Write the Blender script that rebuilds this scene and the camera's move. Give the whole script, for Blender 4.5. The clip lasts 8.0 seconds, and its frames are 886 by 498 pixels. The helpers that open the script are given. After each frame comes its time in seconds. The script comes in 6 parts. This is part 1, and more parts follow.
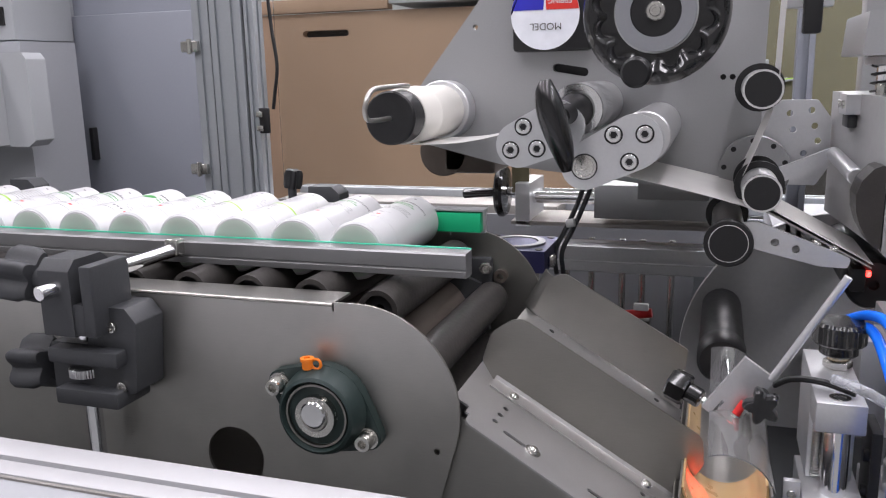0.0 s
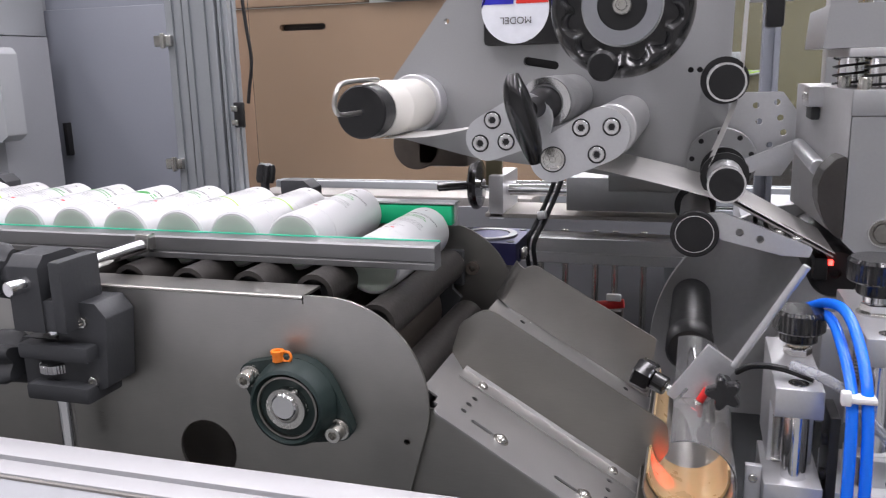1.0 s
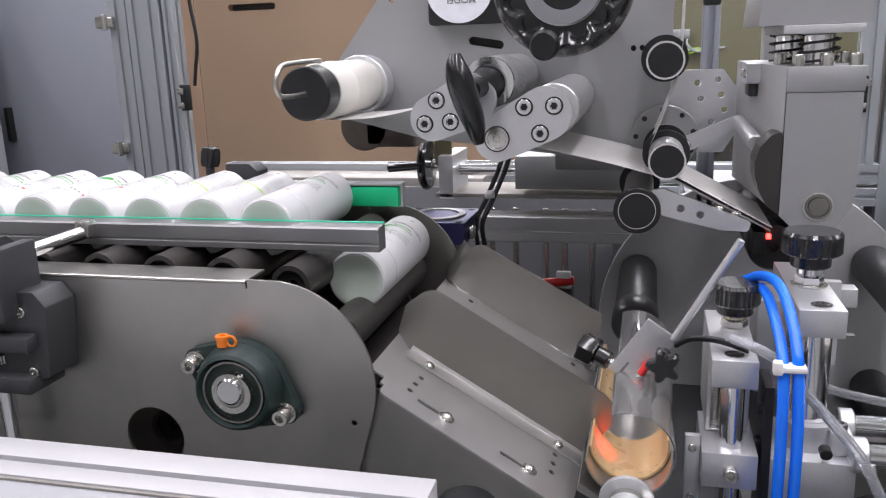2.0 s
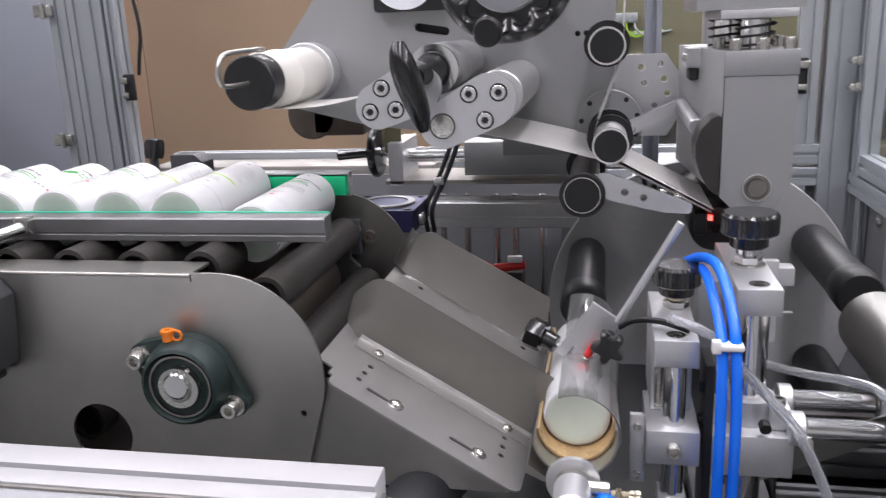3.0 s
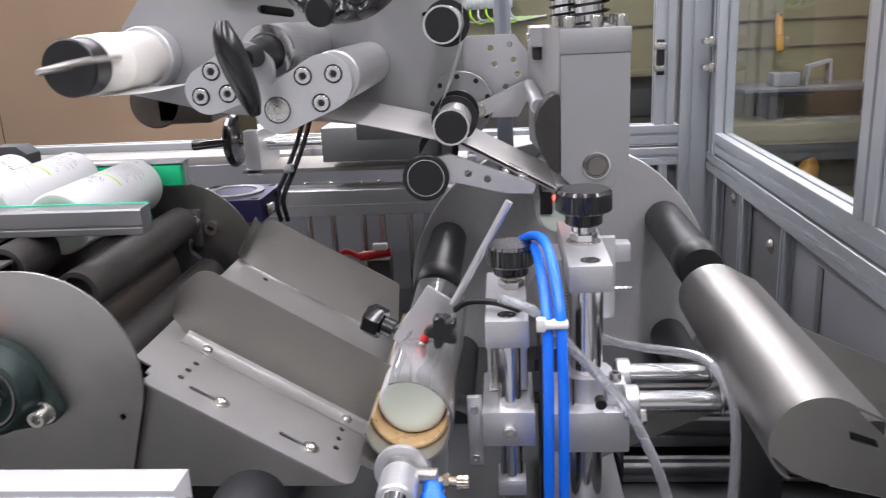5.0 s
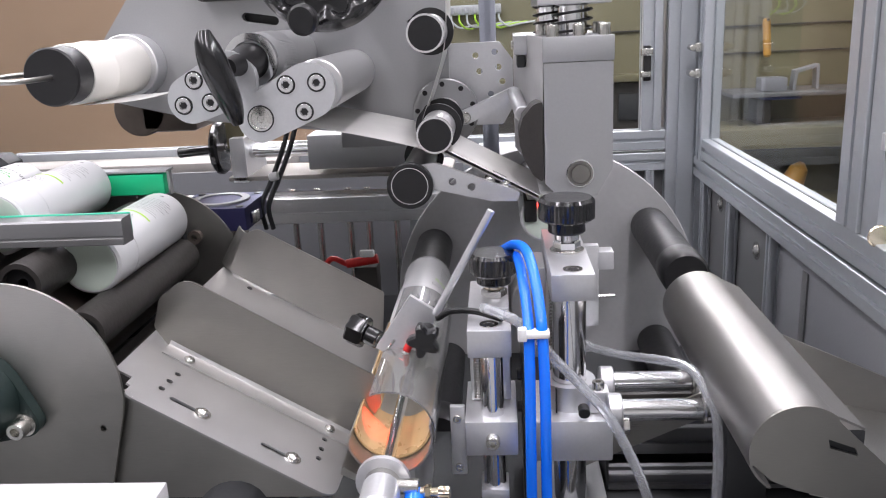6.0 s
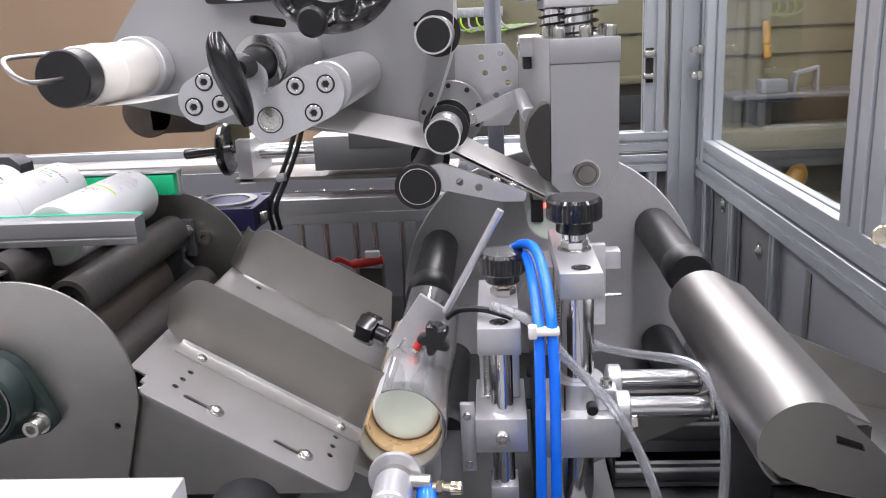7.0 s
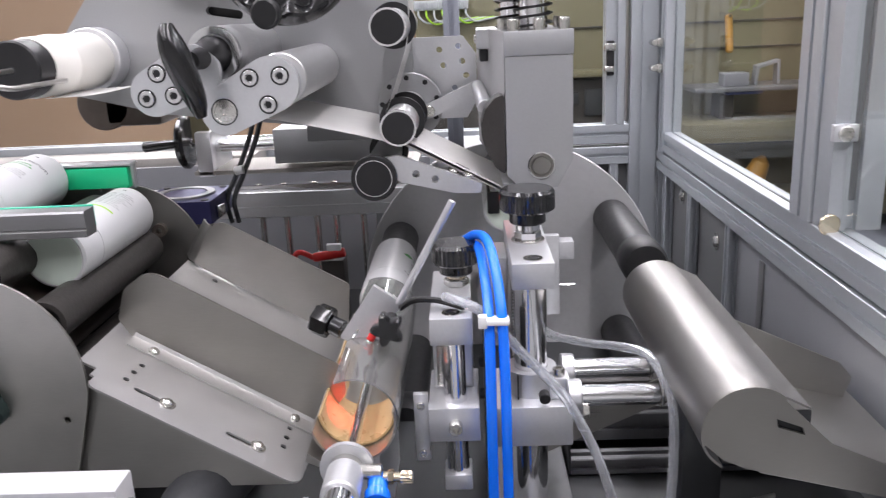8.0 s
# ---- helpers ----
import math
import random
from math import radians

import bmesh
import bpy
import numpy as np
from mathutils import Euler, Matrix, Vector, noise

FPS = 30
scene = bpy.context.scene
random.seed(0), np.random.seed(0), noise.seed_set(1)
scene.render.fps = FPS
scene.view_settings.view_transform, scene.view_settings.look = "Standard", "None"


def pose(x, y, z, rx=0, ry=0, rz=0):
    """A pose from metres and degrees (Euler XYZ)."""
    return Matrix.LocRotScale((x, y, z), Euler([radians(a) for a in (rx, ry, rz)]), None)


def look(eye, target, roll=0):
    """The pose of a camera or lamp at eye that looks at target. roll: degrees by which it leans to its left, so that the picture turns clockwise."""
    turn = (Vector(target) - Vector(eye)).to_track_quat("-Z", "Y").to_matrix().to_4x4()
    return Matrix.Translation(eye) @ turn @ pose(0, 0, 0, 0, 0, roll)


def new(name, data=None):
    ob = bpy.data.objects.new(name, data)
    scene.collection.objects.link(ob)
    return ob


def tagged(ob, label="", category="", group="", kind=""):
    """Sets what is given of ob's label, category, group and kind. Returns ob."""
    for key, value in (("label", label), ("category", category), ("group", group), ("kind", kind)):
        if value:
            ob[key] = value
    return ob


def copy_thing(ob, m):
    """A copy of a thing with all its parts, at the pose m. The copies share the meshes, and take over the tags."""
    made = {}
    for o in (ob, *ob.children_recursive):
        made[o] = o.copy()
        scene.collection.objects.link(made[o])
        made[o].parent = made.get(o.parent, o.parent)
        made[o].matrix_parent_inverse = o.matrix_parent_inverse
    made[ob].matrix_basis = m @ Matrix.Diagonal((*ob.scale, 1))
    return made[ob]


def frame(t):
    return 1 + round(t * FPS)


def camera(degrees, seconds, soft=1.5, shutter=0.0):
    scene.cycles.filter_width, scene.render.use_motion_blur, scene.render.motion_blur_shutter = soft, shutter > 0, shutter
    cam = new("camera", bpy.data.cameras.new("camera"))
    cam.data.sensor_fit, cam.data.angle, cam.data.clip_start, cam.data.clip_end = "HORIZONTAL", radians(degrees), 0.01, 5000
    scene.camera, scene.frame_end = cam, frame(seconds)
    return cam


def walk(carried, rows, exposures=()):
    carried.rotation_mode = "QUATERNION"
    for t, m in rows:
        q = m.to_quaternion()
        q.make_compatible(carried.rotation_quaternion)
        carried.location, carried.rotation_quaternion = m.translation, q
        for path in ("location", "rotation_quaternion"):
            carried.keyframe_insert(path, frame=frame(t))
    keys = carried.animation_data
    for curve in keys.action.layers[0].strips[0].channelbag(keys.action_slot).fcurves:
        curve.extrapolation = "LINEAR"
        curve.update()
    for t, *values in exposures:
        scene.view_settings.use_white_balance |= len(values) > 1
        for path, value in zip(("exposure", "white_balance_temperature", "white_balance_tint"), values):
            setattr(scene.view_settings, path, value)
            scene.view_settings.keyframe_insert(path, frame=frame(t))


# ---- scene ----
cam = camera(56.8, 8.0, soft=1.1, shutter=0.5)
PATH = [
    (0, (0.005, 0.043, 1.235), (-0.617, 1.898, 0.816), -1.3),
    (0.5, (0.01, 0.041, 1.234), (-0.589, 1.901, 0.808), -1.4),
    (1, (0.02, 0.038, 1.236), (-0.559, 1.902, 0.8), -1.5),
    (1.5, (0.031, 0.039, 1.236), (-0.496, 1.911, 0.766), -1.8),
    (3, (0.048, 0.039, 1.24), (-0.336, 1.931, 0.715), -2.5),
    (3.5, (0.066, 0.046, 1.226), (-0.237, 1.93, 0.627), -3.1),
    (4, (0.081, 0.053, 1.217), (-0.177, 1.926, 0.564), -3.5),
    (4.5, (0.09, 0.058, 1.222), (-0.122, 1.951, 0.612), -3.1),
    (5, (0.116, 0.07, 1.225), (-0.043, 1.985, 0.668), -2.8),
    (5.2, (0.128, 0.074, 1.232), (-0.026, 1.987, 0.669), -2.8),
    (6.5, (0.121, 0.069, 1.228), (-0.016, 1.989, 0.686), -2.9),
    (7, (0.116, 0.063, 1.229), (-0.022, 1.983, 0.686), -2.9),
    (7.5, (0.122, 0.06, 1.229), (-0.003, 1.981, 0.686), -2.8),
    (8, (0.135, 0.059, 1.227), (0.063, 1.977, 0.666), -2.7),
]
walk(cam, [(t, look(eye, target, roll)) for t, eye, target, roll in PATH], [(0, -0.10), (1.5, -0.09), (4.5, 0.09), (5.2, 0.22), (8, 0.30)])

# ---- light ----
world = bpy.data.worlds.new("hall_air")
scene.world = world
world.use_nodes = True
world.node_tree.nodes["Background"].inputs[0].default_value = (0.75, 0.8, 0.9, 1)
world.node_tree.nodes["Background"].inputs[1].default_value = 0.12


def ceiling_lamp(x, y, sx, sy, watts, z=3.0):
    data = bpy.data.lights.new("tube_light", "AREA")
    data.shape, data.size, data.size_y, data.energy, data.color = "RECTANGLE", sx, sy, watts, (1.0, 0.955, 1.03)
    ob = new("tube_light", data)
    ob.matrix_basis = pose(x, y, z, 0, 0, 0)


LAMPS = [(x, y) for x in (-2.5, -1.05, 0.4, 1.85) for y in (0.5, 5.0, 9.5)]
for lx, ly in LAMPS:
    ceiling_lamp(lx, ly, 0.22, 4.0, 52)

# the red beam of the bottle sensor over the cradle
beam = bpy.data.lights.new("sensor_beam", "SPOT")
beam.energy, beam.color, beam.spot_size, beam.spot_blend, beam.shadow_soft_size = 1.2, (1.0, 0.03, 0.02), radians(34), 0.9, 0.002
new("sensor_beam", beam).matrix_basis = look((0.0275, 0.786, 0.914), (0.001, 0.764, 0.866))


# ---- materials ----
def nodes_of(name):
    m = bpy.data.materials.new(name)
    m.use_nodes = True
    nt = m.node_tree
    return m, nt, nt.nodes["Principled BSDF"]


def surface(name, color, rough=0.5, metal=0.0, grain=60.0, amount=0.12, bump=0.05, stretch=(1, 1, 1), stain=4.0, stain_amount=0.12, coat=0.0, spec=0.5, trans=0.0, ior=1.45):
    """Colour with a fine grain and broad stains, uneven gloss and slight relief."""
    m, nt, b = nodes_of(name)
    n, l = nt.nodes, nt.links
    co = n.new("ShaderNodeTexCoord")
    mp = n.new("ShaderNodeMapping")
    mp.inputs["Scale"].default_value = stretch
    l.new(co.outputs["Object"], mp.inputs["Vector"])
    fine = n.new("ShaderNodeTexNoise")
    fine.inputs["Scale"].default_value, fine.inputs["Detail"].default_value = grain, 4
    l.new(mp.outputs[0], fine.inputs["Vector"])
    wide = n.new("ShaderNodeTexNoise")
    wide.inputs["Scale"].default_value, wide.inputs["Detail"].default_value = stain, 3
    l.new(co.outputs["Object"], wide.inputs["Vector"])
    add = n.new("ShaderNodeMath")
    add.operation = "MULTIPLY_ADD"
    l.new(fine.outputs["Fac"], add.inputs[0])
    add.inputs[1].default_value = amount * 2
    wmul = n.new("ShaderNodeMath")
    wmul.operation = "MULTIPLY"
    wmul.inputs[1].default_value = stain_amount * 2
    l.new(wide.outputs["Fac"], wmul.inputs[0])
    l.new(wmul.outputs[0], add.inputs[2])
    scale = n.new("ShaderNodeMath")
    scale.operation = "ADD"
    scale.inputs[1].default_value = 1 - amount - stain_amount
    l.new(add.outputs[0], scale.inputs[0])
    mix = n.new("ShaderNodeVectorMath")
    mix.operation = "SCALE"
    mix.inputs[0].default_value = color[:3]
    l.new(scale.outputs[0], mix.inputs["Scale"])
    l.new(mix.outputs[0], b.inputs["Base Color"])
    rr = n.new("ShaderNodeMath")
    rr.operation = "MULTIPLY"
    rr.inputs[1].default_value = rough
    l.new(scale.outputs[0], rr.inputs[0])
    l.new(rr.outputs[0], b.inputs["Roughness"])
    b.inputs["Metallic"].default_value = metal
    b.inputs["Coat Weight"].default_value = coat
    b.inputs["Specular IOR Level"].default_value = spec
    b.inputs["Transmission Weight"].default_value = trans
    b.inputs["IOR"].default_value = ior
    if bump:
        bp = n.new("ShaderNodeBump")
        bp.inputs["Strength"].default_value, bp.inputs["Distance"].default_value = bump, 0.002
        l.new(fine.outputs["Fac"], bp.inputs["Height"])
        l.new(bp.outputs[0], b.inputs["Normal"])
    return m


STEEL = surface("brushed_stainless", (0.50, 0.485, 0.46), 0.36, 1.0, 90, 0.10, 0.035, (1, 6, 60), 5, 0.10)
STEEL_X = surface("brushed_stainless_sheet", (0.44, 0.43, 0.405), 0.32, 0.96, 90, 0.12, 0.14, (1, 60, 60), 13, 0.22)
# darker copy of the sheet steel, with its dim reflections put into the colour
STEEL_SHADED = surface("shaded_stainless_sheet", (0.33, 0.318, 0.295), 0.34, 1.0, 90, 0.12, 0.10, (1, 60, 60), 9, 0.20)
BROWN_STEEL = surface("shaded_brown_steel", (0.14, 0.118, 0.102), 0.40, 0.5, 80, 0.15, 0.05, (1, 20, 1), 9, 0.3)
BRASS_PALE = surface("pale_brass", (0.66, 0.58, 0.44), 0.25, 1.0)
# lighter copy of the sheet steel, lamp reflections put into the colour
STEEL_LIT = surface("lit_stainless_sheet", (0.50, 0.495, 0.49), 0.30, 0.85, 90, 0.12, 0.10, (1, 60, 60), 12, 0.20)
SLEEVE = surface("brushed_sleeve_steel", (0.31, 0.302, 0.288), 0.38, 1.0, 120, 0.28, 0.10, (60, 1.5, 60), 6, 0.06)
DISC = surface("turned_grey_plate", (0.50, 0.50, 0.505), 0.50, 0.35, 120, 0.08, 0.02, (1, 1, 1), 6, 0.10)
CHROME = surface("polished_rod", (0.78, 0.78, 0.79), 0.12, 1.0, 40, 0.03, 0.0, (1, 1, 1), 9, 0.04)
ZINC = surface("zinc_screw", (0.62, 0.61, 0.58), 0.26, 1.0, 200, 0.12, 0.05)
ALU = surface("anodised_aluminium", (0.67, 0.675, 0.69), 0.38, 0.8, 300, 0.06, 0.02, (1, 1, 1), 8, 0.06)
ROLLER = surface("turned_aluminium_roller", (0.60, 0.60, 0.605), 0.34, 0.75, 200, 0.06, 0.03, (1, 60, 1), 8, 0.06)
ALU_DULL = surface("matt_aluminium_plate", (0.39, 0.395, 0.40), 0.48, 0.7, 400, 0.05, 0.02, (1, 1, 1), 4, 0.06)
PROFILE = surface("aluminium_profile", (0.43, 0.455, 0.48), 0.40, 0.6, 200, 0.06, 0.02, (1, 1, 1), 3, 0.08)
WHITE_PROFILE = surface("pale_profile", (0.45, 0.45, 0.462), 0.45, 0.15, 300, 0.03, 0.01, (1, 1, 1), 3, 0.05)
RAIL = surface("grey_rail_extrusion", (0.27, 0.27, 0.275), 0.42, 0.85, 90, 0.06, 0.02, (1, 40, 40), 6, 0.12)
BLACK = surface("black_plastic", (0.013, 0.013, 0.014), 0.40, 0.0, 150, 0.2, 0.05)
BAKELITE = surface("glossy_bakelite", (0.010, 0.010, 0.011), 0.22, 0.0, 60, 0.2, 0.0, coat=0.5)
RUBBER = surface("black_rubber", (0.036, 0.033, 0.031), 0.40, 0.0, 220, 0.25, 0.12, (1, 1, 1), 14, 0.3, spec=0.4)
CLAMP = surface("dark_grey_nylon", (0.042, 0.044, 0.048), 0.50, 0.0, 260, 0.2, 0.10)
IRON = surface("green_painted_iron", (0.022, 0.037, 0.035), 0.42, 0.1, 120, 0.2, 0.15, (1, 1, 1), 20, 0.2)
ORANGE = surface("orange_plastic", (0.85, 0.22, 0.02), 0.4, 0.0)
BOTTLE = surface("white_plastic", (0.565, 0.57, 0.575), 0.33, 0.0, 80, 0.01, 0.0, (1, 1, 1), 6, 0.02, spec=0.4)
# white base; its green tint is the slide strip's reflection put into the colour
BOTTLE_END = surface("white_base_green_reflection", (0.53, 0.60, 0.53), 0.45, 0.0, 80, 0.02, 0.01, (1, 1, 1), 6, 0.04)
LEAF_GREEN = surface("printed_leaf_green", (0.05, 0.30, 0.06), 0.4)
LIME = surface("printed_lime", (0.34, 0.60, 0.04), 0.4)
PRINT = surface("dark_grey_print", (0.07, 0.07, 0.075), 0.45)
INK = surface("printed_grey_ink", (0.10, 0.10, 0.10), 0.45)
RED_INK = surface("printed_red", (0.55, 0.05, 0.05), 0.4)
GREEN = surface("green_slide_plastic", (0.01, 0.46, 0.20), 0.35, 0.0, 50, 0.05, 0.02)
GREEN_EDGE = surface("green_strip_plastic", (0.06, 0.52, 0.34), 0.35, 0.0, 50, 0.05, 0.0)
AMBER = surface("amber_plastic", (0.42, 0.22, 0.04), 0.4)
BLUE = surface("blue_air_hose", (0.006, 0.17, 0.90), 0.22, 0.0, 30, 0.05, 0.0, coat=0.4)
PURPLE = surface("dark_blue_anodised", (0.045, 0.045, 0.13), 0.4, 0.5)
BRONZE = surface("amber_liner", (0.47, 0.325, 0.165), 0.28, 0.15, 60, 0.08, 0.02, (1, 1, 1), 10, 0.1)
PAPER = surface("paper_roll", (0.68, 0.665, 0.62), 0.6, 0.0, 40, 0.02, 0.03, (1, 20, 1), 6, 0.03)
FILM = surface("backing_paper", (0.66, 0.65, 0.63), 0.30, 0.0, 80, 0.03, 0.02, (1, 1, 1), 20, 0.12)
RED = surface("red_plastic", (0.55, 0.02, 0.02), 0.35)
NYLON = surface("white_nylon", (0.78, 0.78, 0.78), 0.45)
TABLE = surface("dark_machine_bed", (0.035, 0.037, 0.039), 0.5, 0.0, 60, 0.1, 0.02, (1, 1, 1), 5, 0.3)
PANEL = surface("grey_machine_paint", (0.36, 0.37, 0.39), 0.45, 0.0, 250, 0.04, 0.03, (1, 1, 1), 2, 0.08)
PANEL_DARK = surface("slate_machine_paint", (0.27, 0.285, 0.325), 0.45, 0.0, 250, 0.04, 0.03, (1, 1, 1), 2, 0.10)
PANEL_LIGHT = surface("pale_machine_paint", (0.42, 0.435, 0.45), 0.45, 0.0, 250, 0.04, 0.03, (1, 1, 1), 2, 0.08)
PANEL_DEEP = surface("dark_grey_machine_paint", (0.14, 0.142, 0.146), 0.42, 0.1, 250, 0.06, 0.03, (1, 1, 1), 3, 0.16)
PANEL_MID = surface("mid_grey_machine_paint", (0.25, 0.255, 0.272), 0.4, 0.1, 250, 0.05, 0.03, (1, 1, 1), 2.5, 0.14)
PLY = surface("brown_plywood", (0.40, 0.27, 0.18), 0.55, 0.0, 30, 0.08, 0.03, (8, 1, 0.8), 1.6, 0.14)
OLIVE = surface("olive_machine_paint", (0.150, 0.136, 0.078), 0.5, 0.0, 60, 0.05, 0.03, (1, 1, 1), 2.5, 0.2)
OLIVE_DARK = surface("brown_goods_and_shade", (0.05, 0.045, 0.04), 0.6, 0.0, 40, 0.2, 0.1, (1, 1, 1), 6, 0.3)
CONCRETE = surface("grey_floor_paint", (0.32, 0.33, 0.33), 0.35, 0.0, 90, 0.1, 0.05, (1, 1, 1), 1.2, 0.2)
WALLPAINT = surface("white_wall_paint", (0.78, 0.78, 0.76), 0.6, 0.0, 60, 0.05, 0.05, (1, 1, 1), 1, 0.08)
NAVY = surface("navy_plastic", (0.03, 0.04, 0.13), 0.5)
BLUE_LABEL = surface("blue_sticker", (0.03, 0.03, 0.42), 0.4)
RED_LABEL = surface("red_sticker", (0.65, 0.04, 0.03), 0.4)
WHITE_LABEL = surface("white_sticker", (0.78, 0.80, 0.85), 0.4)


def clear(name, color, rough, ior):
    m, nt, b = nodes_of(name)
    b.inputs["Base Color"].default_value = (*color, 1)
    b.inputs["Roughness"].default_value, b.inputs["IOR"].default_value = rough, ior
    b.inputs["Transmission Weight"].default_value = 1.0
    return m


DULL = surface("dull_steel_sheet", (0.31, 0.295, 0.275), 0.5, 0.5, 60, 0.1, 0.03, (1, 1, 8), 4, 0.15)
# clear guard: the grey tint stands in for the haze of its reflections
GUARD = surface("clear_guard_grey_reflection", (0.42, 0.42, 0.42), 0.05, 0.0, 40, 0.03, 0.0, (1, 1, 1), 12, 0.06, coat=0.8, trans=0.86, ior=1.25)
GLASS = clear("clear_pane", (0.93, 0.96, 0.94), 0.0, 1.2)
ACRYLIC = clear("clear_acrylic", (0.96, 0.97, 0.96), 0.04, 1.42)
HOSE = surface("milky_spiral_hose", (0.80, 0.82, 0.85), 0.22, 0.0, 40, 0.05, 0.02, trans=0.80, ior=1.2)

m, nt, b = nodes_of("red_sensor_glow")
b.inputs["Emission Color"].default_value, b.inputs["Emission Strength"].default_value = (1, 0.03, 0.02, 1), 6.0
GLOW = m


# ---- mesh helpers ----
def thing(name, label, category, base=(0, 0, 0), group="", kind=""):
    return tagged_at(new(name), base, label, category, group, kind)


def tagged_at(ob, base, label, category, group, kind):
    ob.location = base
    return tagged(ob, label, category, group, kind)


def link_mesh(name, bm, material, smooth=True):
    me = bpy.data.meshes.new(name)
    bmesh.ops.recalc_face_normals(bm, faces=bm.faces)
    bm.to_mesh(me)
    bm.free()
    me.materials.append(material)
    if smooth:
        for p in me.polygons:
            p.use_smooth = True
        me.set_sharp_from_angle(angle=radians(32))
    return new(name, me)


def part(name, bm, material, parent, label=""):
    """One mesh under a thing or part; its bmesh is in world metres, or in the thing's own space where that stands at the origin."""
    ob = link_mesh(name, bm, material)
    ob.parent = parent
    top = Vector((0, 0, 0))
    p = parent
    while p:
        top += p.location
        p = p.parent
    ob.location = -top
    return tagged(ob, label) if label else ob


def solo(name, bm, material, label, category="", kind="", group=""):
    return tagged(link_mesh(name, bm, material), label, category, group, kind)


def box(x0, x1, y0, y1, z0, z1, bevel=0.0, m=None, bm=None, seg=2):
    bm = bm or bmesh.new()
    r = bmesh.ops.create_cube(bm, size=1)
    vs = r["verts"]
    bmesh.ops.scale(bm, vec=(x1 - x0, y1 - y0, z1 - z0), verts=vs)
    bmesh.ops.translate(bm, vec=((x0 + x1) / 2, (y0 + y1) / 2, (z0 + z1) / 2), verts=vs)
    if m:
        bmesh.ops.transform(bm, matrix=m, verts=vs)
    if bevel:
        es = list({e for v in vs for e in v.link_edges})
        bmesh.ops.bevel(bm, geom=es, offset=bevel, segments=seg, affect="EDGES", profile=0.5)
    return bm


def along(p0, p1):
    d = Vector(p1) - Vector(p0)
    return Matrix.Translation(p0) @ d.to_track_quat("Z", "Y").to_matrix().to_4x4(), d.length


def lathe(p0, p1, profile, seg=32, bm=None, closed=False):
    """Turns (distance along, radius) rows about the axis from p0 to p1."""
    bm = bm or bmesh.new()
    m, _ = along(p0, p1)
    rings = []
    for h, r in profile:
        if r < 1e-6:
            rings.append([bm.verts.new(m @ Vector((0, 0, h)))])
        else:
            rings.append([bm.verts.new(m @ Vector((r * math.cos(2 * math.pi * i / seg), r * math.sin(2 * math.pi * i / seg), h))) for i in range(seg)])
    pairs = list(zip(rings, rings[1:])) + ([(rings[-1], rings[0])] if closed else [])
    for a, c in pairs:
        for i in range(seg):
            j = (i + 1) % seg
            if len(a) == 1 and len(c) > 1:
                bm.faces.new((a[0], c[i], c[j]))
            elif len(c) == 1 and len(a) > 1:
                bm.faces.new((a[i], a[j], c[0]))
            elif len(a) > 1:
                bm.faces.new((a[i], a[j], c[j], c[i]))
    return bm


def rod(p0, p1, r, seg=24, bm=None, edge=0.0, r2=None):
    length = (Vector(p1) - Vector(p0)).length
    r2 = r if r2 is None else r2
    e = edge or min(r * 0.12, 0.0015)
    return lathe(p0, p1, [(0, 0), (0, r - e), (e, r), (length - e, r2), (length, r2 - e), (length, 0)], seg, bm)


def pipe(p0, p1, r, inner, seg=32, bm=None):
    length = (Vector(p1) - Vector(p0)).length
    return lathe(p0, p1, [(0, inner), (0, r), (length, r), (length, inner)], seg, bm, closed=True)


def hexagon(p0, p1, r, bm=None):
    return rod(p0, p1, r, 6, bm)


def prism(outline, d0, d1, holes=(), axis="y", m=None, bm=None, bevel=0.0):
    """Extrudes a flat outline (with holes) from d0 to d1 along an axis; outline pairs are (x, z) for y, (y, z) for x and (x, y) for z."""
    bm = bm or bmesh.new()

    def place(a, c, d):
        return Vector({"y": (a, d, c), "x": (d, a, c), "z": (a, c, d)}[axis])

    edges, verts = [], []
    for loop in (outline, *holes):
        vs = [bm.verts.new(place(a, c, d0)) for a, c in loop]
        verts += vs
        edges += [bm.edges.new((vs[i], vs[(i + 1) % len(vs)])) for i in range(len(vs))]
    if holes:
        faces = [g for g in bmesh.ops.triangle_fill(bm, use_beauty=True, use_dissolve=False, edges=edges)["geom"] if isinstance(g, bmesh.types.BMFace)]
    else:
        faces = [bm.faces.new(verts)]
    ext = bmesh.ops.extrude_face_region(bm, geom=faces)["geom"]
    moved = [g for g in ext if isinstance(g, bmesh.types.BMVert)]
    bmesh.ops.translate(bm, vec=place(0, 0, d1 - d0) - place(0, 0, 0), verts=moved)
    if m:
        bmesh.ops.transform(bm, matrix=m, verts=verts + moved)
    return bm


def circle(cx, cy, r, n=28, a0=0.0, a1=360.0):
    full = abs(a1 - a0 - 360) < 1e-6
    k = n if full else n - 1
    return [(cx + r * math.cos(radians(a0 + (a1 - a0) * i / k)), cy + r * math.sin(radians(a0 + (a1 - a0) * i / k))) for i in range(n)]


